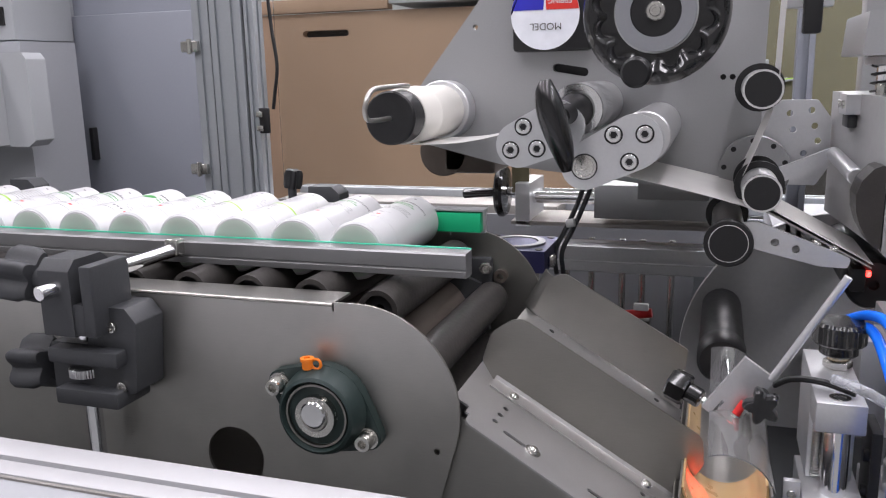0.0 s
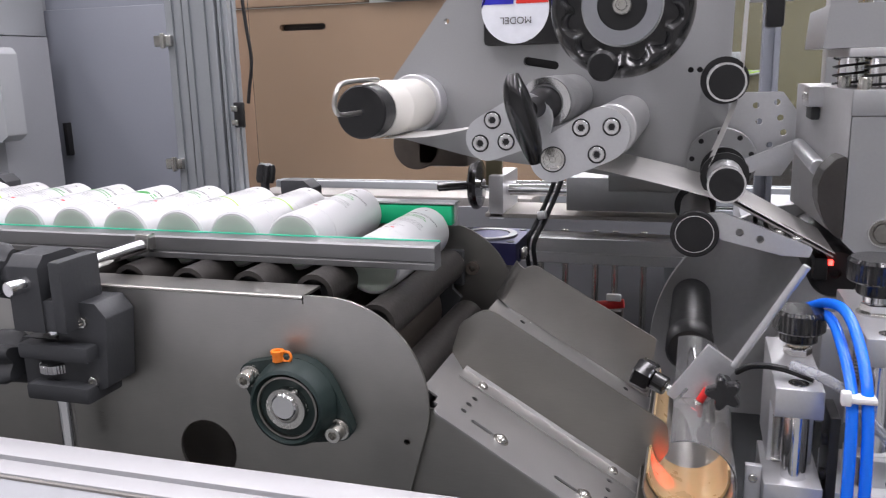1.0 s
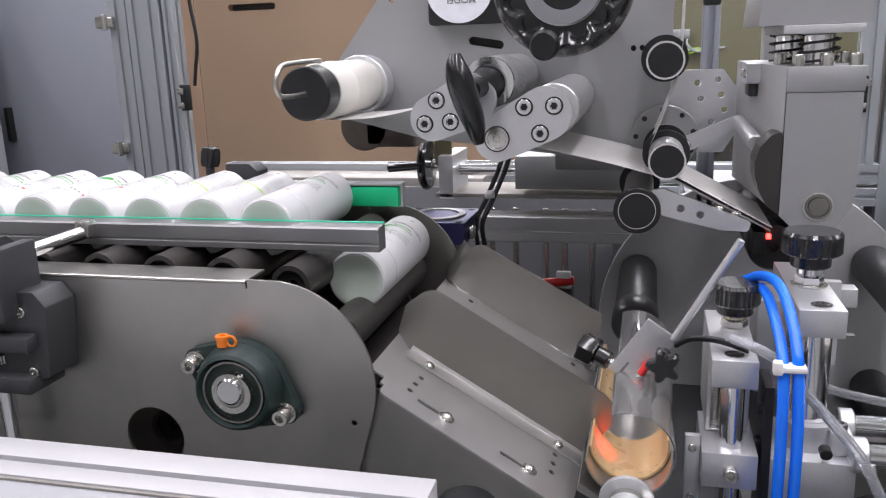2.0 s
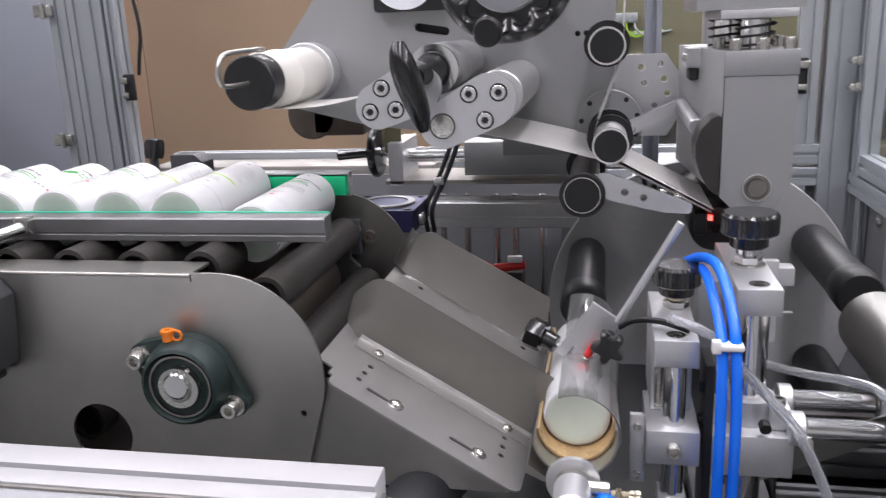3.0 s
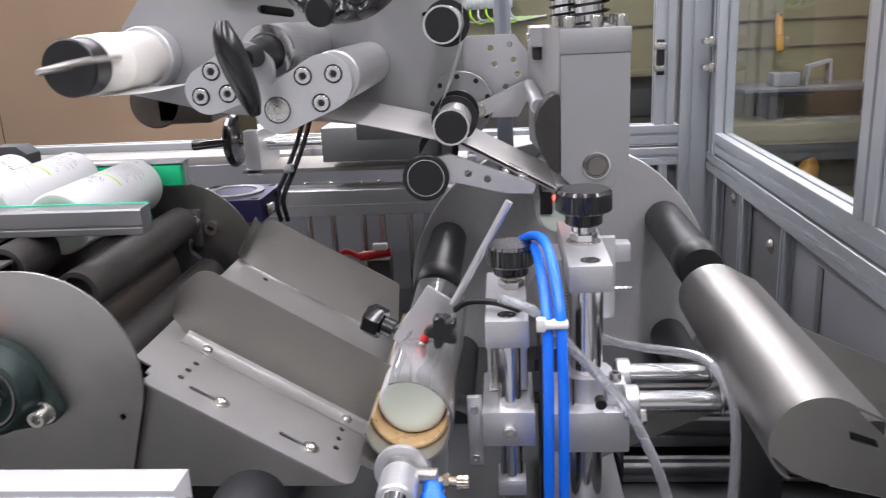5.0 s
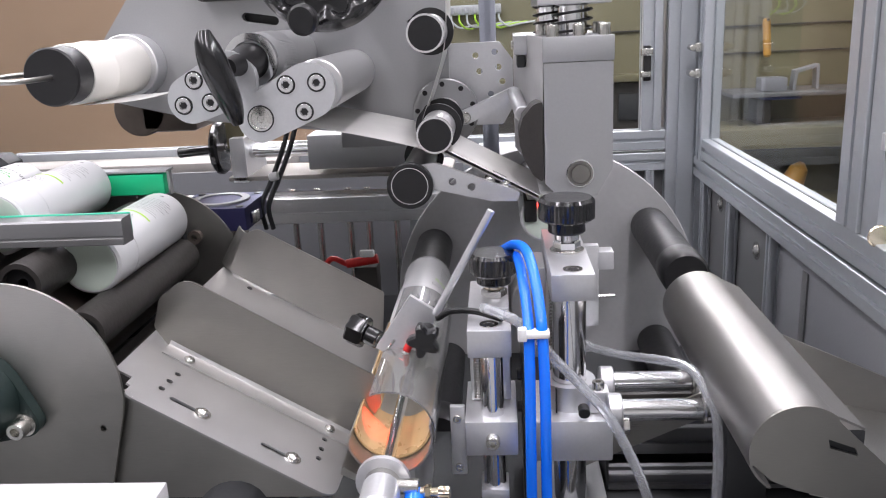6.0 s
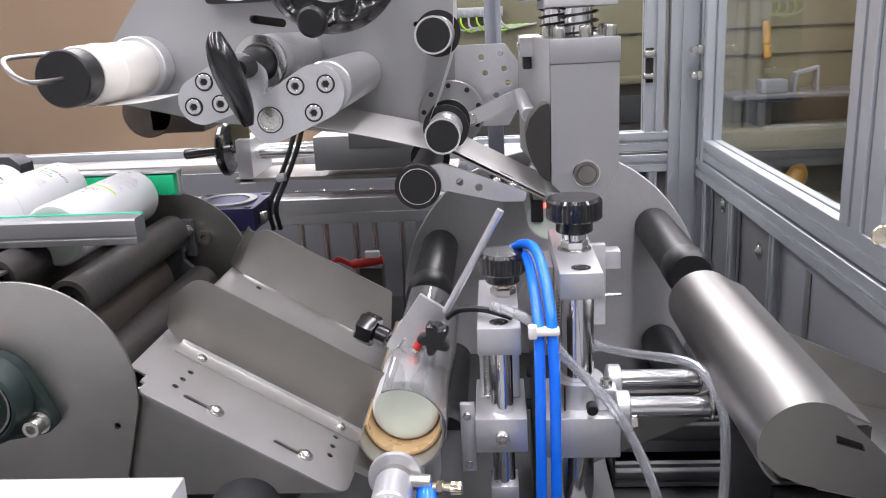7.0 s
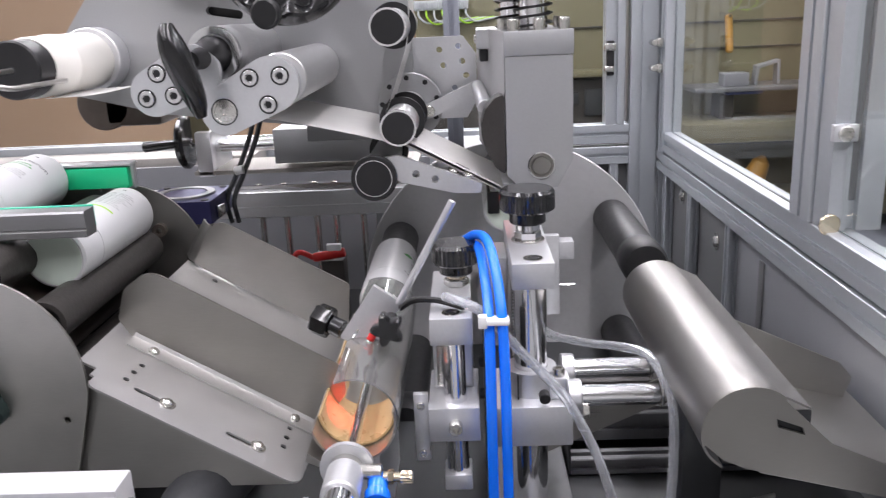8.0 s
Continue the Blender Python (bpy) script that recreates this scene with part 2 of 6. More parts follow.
def rounded(points, radii, n=6):
    """A polygon with its corners rounded by the given radii."""
    out, k = [], len(points)
    for i in range(k):
        p, a, c = Vector(points[i]), Vector(points[i - 1]), Vector(points[(i + 1) % k])
        r = radii[i] if isinstance(radii, (list, tuple)) else radii
        if r <= 0:
            out.append(tuple(p))
            continue
        u, v = (a - p).normalized(), (c - p).normalized()
        ang = u.angle(v)
        d = min(r / math.tan(ang / 2), (a - p).length * 0.49, (c - p).length * 0.49)
        s, e = p + u * d, p + v * d
        for j in range(n + 1):
            t = j / n
            out.append(tuple((1 - t) ** 2 * s + 2 * t * (1 - t) * p + t ** 2 * e))
    return out


def slot(cx, cy, length, r, turn=0.0, n=7):
    h = length / 2 - r
    pts = circle(h, 0, r, n, -90, 90) + circle(-h, 0, r, n, 90, 270)
    c, s = math.cos(radians(turn)), math.sin(radians(turn))
    return [(cx + x * c - y * s, cy + x * s + y * c) for x, y in pts]


def hull2(c1, r1, c2, r2, n=14):
    """The outline of two circles and their outer tangents."""
    (x1, y1), (x2, y2) = c1, c2
    d, base = math.hypot(x2 - x1, y2 - y1), math.degrees(math.atan2(y2 - y1, x2 - x1))
    k = math.degrees(math.acos(max(-1, min(1, (r1 - r2) / d))))
    return circle(x1, y1, r1, n, base + k, base + 360 - k) + circle(x2, y2, r2, n, base - k, base + k)


def smooth_path(points, n=8):
    """Catmull-Rom through the points."""
    p = [Vector(q) for q in points]
    p = [p[0] * 2 - p[1], *p, p[-1] * 2 - p[-2]]
    out = []
    for i in range(1, len(p) - 2):
        for j in range(n):
            t = j / n
            out.append(0.5 * (2 * p[i] + (p[i + 1] - p[i - 1]) * t + (2 * p[i - 1] - 5 * p[i] + 4 * p[i + 1] - p[i + 2]) * t * t + (3 * p[i] - p[i - 1] - 3 * p[i + 1] + p[i + 2]) * t ** 3))
    return out + [p[-2]]


def sweep(points, r, seg=12, n=8, bm=None, radii=None):
    bm = bm or bmesh.new()
    pts = smooth_path(points, n)
    up, rings = Vector((0.13, 0.31, 0.94)), []
    for i, p in enumerate(pts):
        d = (pts[min(i + 1, len(pts) - 1)] - pts[max(i - 1, 0)]).normalized()
        side = d.cross(up).normalized()
        up = side.cross(d).normalized()
        rr = r if radii is None else radii(i / (len(pts) - 1))
        rings.append([bm.verts.new(p + (side * math.cos(2 * math.pi * k / seg) + up * math.sin(2 * math.pi * k / seg)) * rr) for k in range(seg)])
    for a, c in zip(rings, rings[1:]):
        for k in range(seg):
            bm.faces.new((a[k], a[(k + 1) % seg], c[(k + 1) % seg], c[k]))
    bm.faces.new(rings[0][::-1])
    bm.faces.new(rings[-1])
    return bm


def socket_screw(p0, way, r, length, bm=None):
    """A cap screw's head with its hex socket; p0 is the seat, way points outwards."""
    w = Vector(way).normalized()
    return lathe(p0, Vector(p0) + w, [(0, 0), (0, r), (length * 0.85, r), (length, r * 0.88), (length, r * 0.52), (length * 0.45, r * 0.5), (length * 0.45, 0)], 16, bm)


def dome_screw(p0, way, r, bm=None):
    w = Vector(way).normalized()
    return lathe(p0, Vector(p0) + w, [(0, 0), (0, r), (r * 0.35, r * 0.9), (r * 0.6, r * 0.6), (r * 0.66, r * 0.25), (r * 0.4, r * 0.2), (r * 0.4, 0)], 16, bm)


def knurled(p0, p1, r, ribs=36, depth=0.0012, bm=None):
    """A knob with vertical ribs round its rim."""
    bm = bm or bmesh.new()
    m, length = along(p0, p1)
    n = ribs * 2
    rows = []
    for h, k in ((0, 0.90), (length * 0.1, 1), (length * 0.85, 1), (length, 0.90)):
        rows.append([bm.verts.new(m @ Vector(((r * k - (depth if i % 2 else 0)) * math.cos(2 * math.pi * i / n), (r * k - (depth if i % 2 else 0)) * math.sin(2 * math.pi * i / n), h))) for i in range(n)])
    for a, c in zip(rows, rows[1:]):
        for i in range(n):
            bm.faces.new((a[i], a[(i + 1) % n], c[(i + 1) % n], c[i]))
    bm.faces.new(rows[0][::-1])
    bm.faces.new(rows[-1])
    return bm


def star(p0, p1, r, lobes=5, bm=None):
    """A lobed hand knob."""
    bm = bm or bmesh.new()
    m, length = along(p0, p1)
    n = lobes * 12
    rows = []
    for h, k in ((0, 0.86), (length * 0.2, 1), (length * 0.8, 1), (length, 0.84)):
        row = []
        for i in range(n):
            a = 2 * math.pi * i / n
            rr = r * k * (0.80 + 0.20 * math.cos(lobes * a))
            row.append(bm.verts.new(m @ Vector((rr * math.cos(a), rr * math.sin(a), h))))
        rows.append(row)
    for a, c in zip(rows, rows[1:]):
        for i in range(n):
            bm.faces.new((a[i], a[(i + 1) % n], c[(i + 1) % n], c[i]))
    bm.faces.new(rows[0][::-1])
    bm.faces.new(rows[-1])
    return bm


def spring(p0, p1, r, wire, turns, bm=None):
    m, length = along(p0, p1)
    n = turns * 10
    pts = [m @ Vector((r * math.cos(2 * math.pi * turns * i / n), r * math.sin(2 * math.pi * turns * i / n), length * i / n)) for i in range(n + 1)]
    return sweep(pts, wire, 6, 1, bm)


def profile_beam(x0, x1, y0, y1, z0, z1, axis, groove=0.008, depth=0.006, sides="+-"):
    """An extruded aluminium profile with a slot along each side face."""
    a0, a1, c0, c1, d0, d1 = {"x": (y0, y1, z0, z1, x0, x1), "y": (x0, x1, z0, z1, y0, y1), "z": (x0, x1, y0, y1, z0, z1)}[axis]

    def side(p, q, inward):
        p, q, w = Vector(p), Vector(q), Vector(inward)
        length = (q - p).length
        u = (q - p) / length
        out = [p + u * 0.0012]
        count = max(1, round(length / 0.04))
        for i in range(count):
            mid = p + u * length * (i + 0.5) / count
            out += [mid - u * groove / 2, mid - u * groove / 2 + w * depth, mid + u * groove / 2 + w * depth, mid + u * groove / 2]
        return [tuple(v) for v in out + [q - u * 0.0012]]

    loop = side((a0, c0), (a1, c0), (0, 1)) + side((a1, c0), (a1, c1), (-1, 0)) + side((a1, c1), (a0, c1), (0, -1)) + side((a0, c1), (a0, c0), (1, 0))
    return prism(loop, d0, d1, axis=axis)


# ---- the hall ----
solo("floor", box(-6, 6, -4, 12, -0.1, 0), CONCRETE, "grey painted concrete factory floor", kind="structure")
solo("ceiling", box(-6, 6, -4, 12, 3.6, 3.7), WALLPAINT, "plain pale factory ceiling", kind="structure")
solo("wall_north", box(-6, 6, 12, 12.15, 0, 3.6), WALLPAINT, "plain pale factory wall", kind="structure")
solo("wall_south", box(-6, 6, -4.15, -4, 0, 3.6), WALLPAINT, "plain pale factory wall", kind="structure")
solo("wall_west", box(-6.15, -6, -4, 12, 0, 3.6), WALLPAINT, "plain pale factory wall", kind="structure")
solo("wall_east", box(6, 6.15, -4, 12, 0, 3.6), WALLPAINT, "plain pale factory wall", kind="structure")


def machine_bed():
    bed = thing("machine_bed", "dark machine bed plate under the labelling station", "machine bed", (-0.3, 1.2, 0))
    part("bed_plate", box(-1.7, 0.62, 0.42, 1.82, 0.66, 0.70, 0.003), TABLE, bed)
    part("base_cabinet", box(-1.68, 0.60, 0.44, 1.80, 0.002, 0.66), PANEL_DARK, bed)
    part("cross_bar", profile_beam(-1.1, 0.03, 1.345, 1.40, 0.915, 0.957, "x"), ALU, bed, "aluminium profile cross bar")
    for x in (-0.95, -0.02):
        part("leg", profile_beam(x, x + 0.04, 1.355, 1.395, 0.70, 0.915, "z"), PROFILE, bed)
    part("back_sheet", box(-1.1, 0.06, 1.60, 1.605, 0.70, 0.96), PANEL_MID, bed, "dull steel rear sheet")
    for x in (-0.245, -0.2, -0.145, -0.11, -0.06):
        part("tie_rod", rod((x, 1.50, 0.70), (x, 1.50, 0.94), 0.006), ZINC, bed)


machine_bed()


# ---- enclosure ----
def enclosure():
    en = thing("machine_enclosure", "aluminium profile machine enclosure with clear panels", "enclosure", (0.5, 1.8, 0))
    post = lambda x0, x1, y0, y1, z0, z1: part("post", profile_beam(x0, x1, y0, y1, z0, z1, "z"), PROFILE, en)
    post(0.475, 0.555, 1.80, 1.88, 0.0, 2.1)
    post(0.425, 0.465, 1.805, 1.845, 0.977, 2.05)
    post(0.53, 0.57, 1.735, 1.775, 0.922, 2.05)
    post(0.53, 0.57, 1.003, 1.062, 0.967, 2.05)
    part("corner_post", prism([(0.534, 0.962), (0.557, 0.962), (0.557, 0.972), (0.569, 0.972), (0.569, 0.962), (0.596, 0.962), (0.596, 1.000), (0.534, 1.000)], 0.967, 2.05, axis="z"), PROFILE, en, "wide slotted aluminium post")
    # dark sheet added as the shade in the post's groove
    part("slot_lining", box(0.5572, 0.5688, 0.9702, 0.9722, 1.0, 2.05), PANEL_DEEP, en)
    post(0.53, 0.57, 0.30, 0.36, 0.0, 2.1)
    # rails of the rear side
    for z0, z1 in ((0.937, 0.977), (0.892, 0.930)):
        part("rail", profile_beam(-0.948, 0.475, 1.805, 1.845, z0, z1, "x"), PROFILE, en)
    part("rail", profile_beam(-1.05, 0.475, 1.80, 1.84, 1.95, 1.99, "x"), PROFILE, en)
    # rails of the right side
    for z0, z1 in ((0.926, 0.966), (0.882, 0.921)):
        part("rail", profile_beam(0.533, 0.57, 0.36, 1.735 if z0 > 0.92 else 1.80, z0, z1, "y"), PROFILE, en)
    part("rail", profile_beam(0.53, 0.57, 0.36, 1.80, 2.06, 2.10, "y"), PROFILE, en)
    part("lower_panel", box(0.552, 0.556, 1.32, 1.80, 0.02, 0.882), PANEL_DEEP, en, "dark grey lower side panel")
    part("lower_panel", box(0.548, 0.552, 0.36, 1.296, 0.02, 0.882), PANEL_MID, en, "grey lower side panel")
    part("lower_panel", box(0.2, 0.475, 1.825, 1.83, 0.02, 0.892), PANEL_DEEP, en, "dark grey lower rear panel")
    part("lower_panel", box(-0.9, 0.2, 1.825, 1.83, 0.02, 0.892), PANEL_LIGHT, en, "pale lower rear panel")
    for y in (1.735, 1.545, 1.318):
        part("stile", profile_beam(0.533, 0.551, y - 0.022, y, 0.3, 0.882, "z"), PROFILE, en)
    for x in (0.385, 0.435):
        part("stile", profile_beam(x, x + 0.018, 1.80, 1.824, 0.3, 0.892, "z"), PROFILE, en)
    part("panel_slot", box(0.5455, 0.5478, 1.175, 1.195, 0.70, 0.862, 0.001), PANEL_DEEP, en)
    pane = part("clear_panel", box(0.548, 0.552, 1.062, 1.735, 0.966, 2.05), GLASS, en, "clear acrylic side panel")
    pane.visible_shadow = False
    pane = part("clear_panel", box(0.548, 0.552, 0.36, 0.960, 0.967, 2.05), GLASS, en, "clear acrylic side panel")
    pane.visible_shadow = False
    pane = part("clear_panel", box(-1.0, 0.425, 1.822, 1.826, 0.977, 1.95), GLASS, en, "clear acrylic rear panel")
    pane.visible_shadow = False
    for p in ((0.552, 1.645, 0.853), (0.552, 1.415, 0.826)):
        part("screw", dome_screw(p, (-1, 0, 0), 0.011), ZINC, en)
        part("washer", pipe(p, (p[0] - 0.002, p[1], p[2]), 0.015, 0.010, 20), ZINC, en)
    # latches
    for z in (1.135, 1.085):
        part("hinge", box(0.517, 0.530, 1.745, 1.765, z, z + 0.018, 0.002), ZINC, en)
        part("hinge", rod((0.512, 1.745, z + 0.009), (0.512, 1.775, z + 0.009), 0.006), ZINC, en)
    lt = part("latch", box(0.425, 0.440, 1.790, 1.804, 1.08, 1.15, 0.002), BLACK, en)
    part("catch", box(0.418, 0.442, 1.780, 1.790, 1.13, 1.145, 0.002), ZINC, lt)
    part("catch", box(0.418, 0.438, 1.778, 1.790, 1.088, 1.10, 0.002), ZINC, lt)
    part("corner_cap", box(0.5292, 0.5578, 0.952, 0.9615, 1.0697, 1.0882, 0.0012), ALU, en)
    part("corner_screw", socket_screw((0.5418, 0.952, 1.0784), (0, -1, 0), 0.0085, 0.004), ZINC, en)
    part("keyhole_plate", rod((0.5367, 0.9618, 0.9748), (0.5367, 0.959, 0.9748), 0.0125), BRASS_PALE, en)
    # left rear post group
    part("post", profile_beam(-1.056, -0.978, 1.64, 1.72, 0.0, 2.1, "z"), PROFILE, en)
    part("post", profile_beam(-1.102, -1.060, 1.643, 1.683, 0.95, 2.1, "z"), PROFILE, en)
    part("post", profile_beam(-0.974, -0.950, 1.646, 1.686, 0.95, 2.1, "z"), PROFILE, en)
    for z in (1.305, 1.035):
        hg = part("hinge", box(-1.128, -1.085, 1.630, 1.642, z - 0.012, z + 0.012, 0.002), ZINC, en)
        part("hinge_pin", rod((-1.104, 1.629, z - 0.016), (-1.104, 1.629, z + 0.016), 0.006), ZINC, hg)
    lt = part("latch", box(-0.949, -0.926, 1.64, 1.65, 1.115, 1.17, 0.002), BLACK, en)
    part("catch", box(-0.952, -0.936, 1.632, 1.640, 1.150, 1.163, 0.002), ZINC, lt)
    part("catch", box(-0.952, -0.936, 1.632, 1.640, 1.120, 1.133, 0.002), ZINC, lt)
    part("cable", sweep([(-0.946, 1.70, 1.45), (-0.938, 1.70, 1.34), (-0.930, 1.70, 1.26), (-0.940, 1.70, 1.20), (-0.946, 1.70, 1.165)], 0.004, 8), BLACK, en)
    ks = part("lock_slot", box(0.5339, 0.5439, 0.9592, 0.9616, 0.9489, 0.9638), BRASS_PALE, en)
    part("lock_plate", rod((0.5389, 0.9592, 0.9529), (0.5389, 0.957, 0.9529), 0.0035), ZINC, ks)
    part("ledge", box(-0.95, -0.3, 1.70, 1.80, 0.93, 0.962, 0.003), DULL, en, "dull rear ledge")


enclosure()


def rear_cabinet():
    cb = thing("control_cabinet", "slate grey sheet metal control cabinet behind the enclosure", "cabinet", (-1.7, 2.0, 0))
    part("body", box(-2.6, -1.27, 1.95, 2.06, 0.002, 2.2, 0.004), PANEL_DARK, cb)
    part("frame_strip", box(-1.76, -1.69, 1.90, 1.95, 0.5, 2.2, 0.003), PANEL, cb)
    part("door", box(-1.68, -1.28, 1.925, 1.95, 0.6, 1.41, 0.004), PANEL_DARK, cb)
    part("handle", box(-1.645, -1.632, 1.905, 1.925, 1.02, 1.11, 0.002), BLACK, cb)


rear_cabinet()


def side_box():
    sb = thing("operator_box", "pale grey sloped operator box of the feeder", "machine", (-1.6, 1.75, 0))
    part("hood", prism(rounded([(-2.4, 1.085), (-1.555, 1.085), (-1.533, 1.10), (-1.533, 1.29), (-1.545, 1.305), (-2.4, 1.305)], 0.006, 3), 1.60, 1.66), PANEL_LIGHT, sb)
    part("hood_slope", prism([(1.50, 1.20), (1.599, 1.30), (1.599, 1.09), (1.50, 1.09)], -2.4, -1.61, axis="x"), PANEL_LIGHT, sb)
    part("column", box(-2.4, -1.61, 1.665, 1.85, 0.002, 1.335), PANEL, sb)
    part("upper_housing", box(-2.4, -1.655, 1.70, 1.90, 1.34, 2.0, 0.004), PANEL_LIGHT, sb)
    part("window", box(-1.95, -1.68, 1.695, 1.699, 1.375, 1.42), BLACK, sb)


side_box()


def plywood_wall():
    pw = thing("plywood_crate", "large brown plywood crate behind the machine", "crate", (-0.9, 3.4, 0))
    part("panel", prism([(-4.2, 0.002), (-0.04, 0.002), (-0.04, 1.50), (-4.2, 1.50)], 3.36, 3.40, holes=[slot(-1.62, 1.415, 0.22, 0.014)]), PLY, pw)
    part("back", box(-4.2, -0.04, 3.42, 4.1, 0.002, 1.48), OLIVE_DARK, pw)
    part("lid", box(-1.3, -0.04, 3.30, 4.1, 1.52, 1.60, 0.004), PANEL_LIGHT, pw, "pale cover sheet on top")
    part("batten", box(-4.2, -1.32, 3.34, 3.40, 1.505, 1.56, 0.003), PLY, pw)


plywood_wall()


def olive_machine():
    om = thing("olive_machine", "olive painted machine standing beyond the clear panels", "machine", (1.2, 3.0, 0))
    part("body", box(-0.03, 3.2, 2.9, 3.8, 0.002, 1.46, 0.01), OLIVE, om)
    # dark slabs paint the shade of recesses; the body has no hollow here
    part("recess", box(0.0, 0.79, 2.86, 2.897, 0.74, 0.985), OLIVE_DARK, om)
    part("shelf", box(-0.02, 0.80, 2.82, 2.899, 0.99, 1.012, 0.003), OLIVE, om)
    for x, w, z, h in ((0.46, 0.05, 0.90, 0.04), (0.53, 0.07, 0.86, 0.09), (0.63, 0.04, 0.92, 0.03), (0.69, 0.06, 0.82, 0.07), (0.20, 0.06, 0.86, 0.06)):
        part("relay", box(x, x + w, 2.85, 2.86, z, z + h, 0.003), TABLE, om)
    # same painted shade, behind the tray
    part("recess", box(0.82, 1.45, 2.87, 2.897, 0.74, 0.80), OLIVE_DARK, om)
    part("tray", box(0.82, 1.50, 2.66, 2.89, 0.78, 0.842, 0.003), OLIVE, om, "olive tray shelf")
    part("shelf", box(0.86, 1.40, 2.70, 2.89, 0.935, 0.948, 0.002), PANEL_DEEP, om, "thin dark shelf")
    part("blue_crate", box(0.957, 1.075, 2.71, 2.84, 0.925, 0.9345, 0.003), NAVY, om, "dark blue plastic crate")
    part("relay", box(0.958, 1.038, 2.74, 2.80, 0.9485, 0.990, 0.003), PANEL_MID, om, "small grey terminal block")
    part("bracket", prism([(1.062, 0.9485), (1.068, 1.008), (1.140, 1.026), (1.142, 0.9485), (1.134, 0.9485), (1.132, 1.016), (1.076, 1.001), (1.070, 0.9485)], 2.76, 2.80), PANEL_MID, om, "bent metal bracket")
    part("carton", box(0.955, 1.000, 2.76, 2.86, 0.843, 0.920, 0.004), OLIVE_DARK, om, "dark brown carton")
    part("amber_roll", rod((0.99, 2.80, 1.05), (0.987, 2.82, 1.17), 0.012, 20, None, 0.006), AMBER, om, "amber plastic roll")
    part("roll_hook", rod((0.987, 2.80, 1.165), (0.987, 2.90, 1.175), 0.004), ZINC, om)
    part("amber_bag", rod((1.05, 2.74, 0.60), (1.10, 2.74, 0.72), 0.045, 20, None, 0.02, 0.028), AMBER, om, "amber bag on the ledge")
    for z in (1.06, 1.24, 1.33):
        part("panel_seam", box(0.78, 3.0, 2.893, 2.899, z, z + 0.004), OLIVE_DARK, om)
    part("panel_seam", box(0.40, 3.0, 2.893, 2.899, 1.145, 1.150), OLIVE_DARK, om)
    part("panel_seam", box(0.78, 0.785, 2.893, 2.899, 0.95, 1.44), OLIVE_DARK, om)
    part("ledge", box(0.38, 3.0, 2.62, 2.86, 0.54, 0.60, 0.004), OLIVE, om)
    part("terminal_strip", box(-0.03, 0.15, 2.865, 2.899, 1.225, 1.256, 0.003), PANEL_LIGHT, om)
    for i in range(7):
        x = -0.015 + i * 0.026
        part("terminal", box(x - 0.009, x + 0.009, 2.858, 2.8645, 1.230, 1.251, 0.001), PANEL, om)
        part("wire", sweep([(x, 2.87, 1.226), (x + 0.004, 2.85, 1.205 - 0.004 * (i % 3)), (x + 0.03, 2.86, 1.185 - 0.005 * (i % 2)), (x + 0.07, 2.885, 1.190), (x + 0.12, 2.895, 1.196)], 0.0035, 6, 5), LIME if i % 2 else PANEL_LIGHT, om)


olive_machine()


def side_goods():
    sg = thing("stock_rack", "rack with dark goods and amber rolls beyond the side panel", "rack", (1.4, 1.6, 0))
    part("back_board", box(1.9, 1.95, 0.2, 2.85, 0.002, 1.46), OLIVE, sg)
    part("shelf", box(1.25, 1.9, 0.2, 2.8, 0.86, 0.90, 0.004), OLIVE, sg)
    part("shelf", box(1.25, 1.9, 0.2, 2.8, 1.22, 1.25, 0.004), OLIVE, sg)
    part("carton", box(1.3, 1.6, 1.2, 1.6, 0.905, 1.12, 0.005), OLIVE_DARK, sg)
    part("carton", box(1.35, 1.7, 1.75, 2.2, 0.905, 1.05, 0.005), PANEL_DARK, sg)
    part("carton", box(1.35, 1.7, 0.7, 1.1, 0.905, 1.08, 0.005), PLY, sg)
    part("amber_roll", rod((1.4, 2.15, 1.256), (1.4, 2.15, 1.50), 0.05), AMBER, sg, "amber plastic roll")
    part("base_box", box(1.25, 1.9, 0.2, 2.8, 0.01, 0.5, 0.004), PANEL_DARK, sg)
    for y in (0.2, 2.76):
        part("upright", box(1.25, 1.29, y, y + 0.04, 0.002, 1.45, 0.003), PANEL, sg)


side_goods()

for lx, ly in LAMPS:
    lamp = thing("tube_light_fitting", "white ceiling tube light fitting, switched on", "ceiling light", (lx, ly, 3.6), group="ceiling tube lights")
    part("housing", box(lx - 0.13, lx + 0.13, ly - 2.03, ly + 2.03, 3.01, 3.07, 0.004), WALLPAINT, lamp)
    for hy in (ly - 1.5, ly + 1.5):
        part("hanger", rod((lx, hy, 3.07), (lx, hy, 3.6), 0.01), ZINC, lamp)


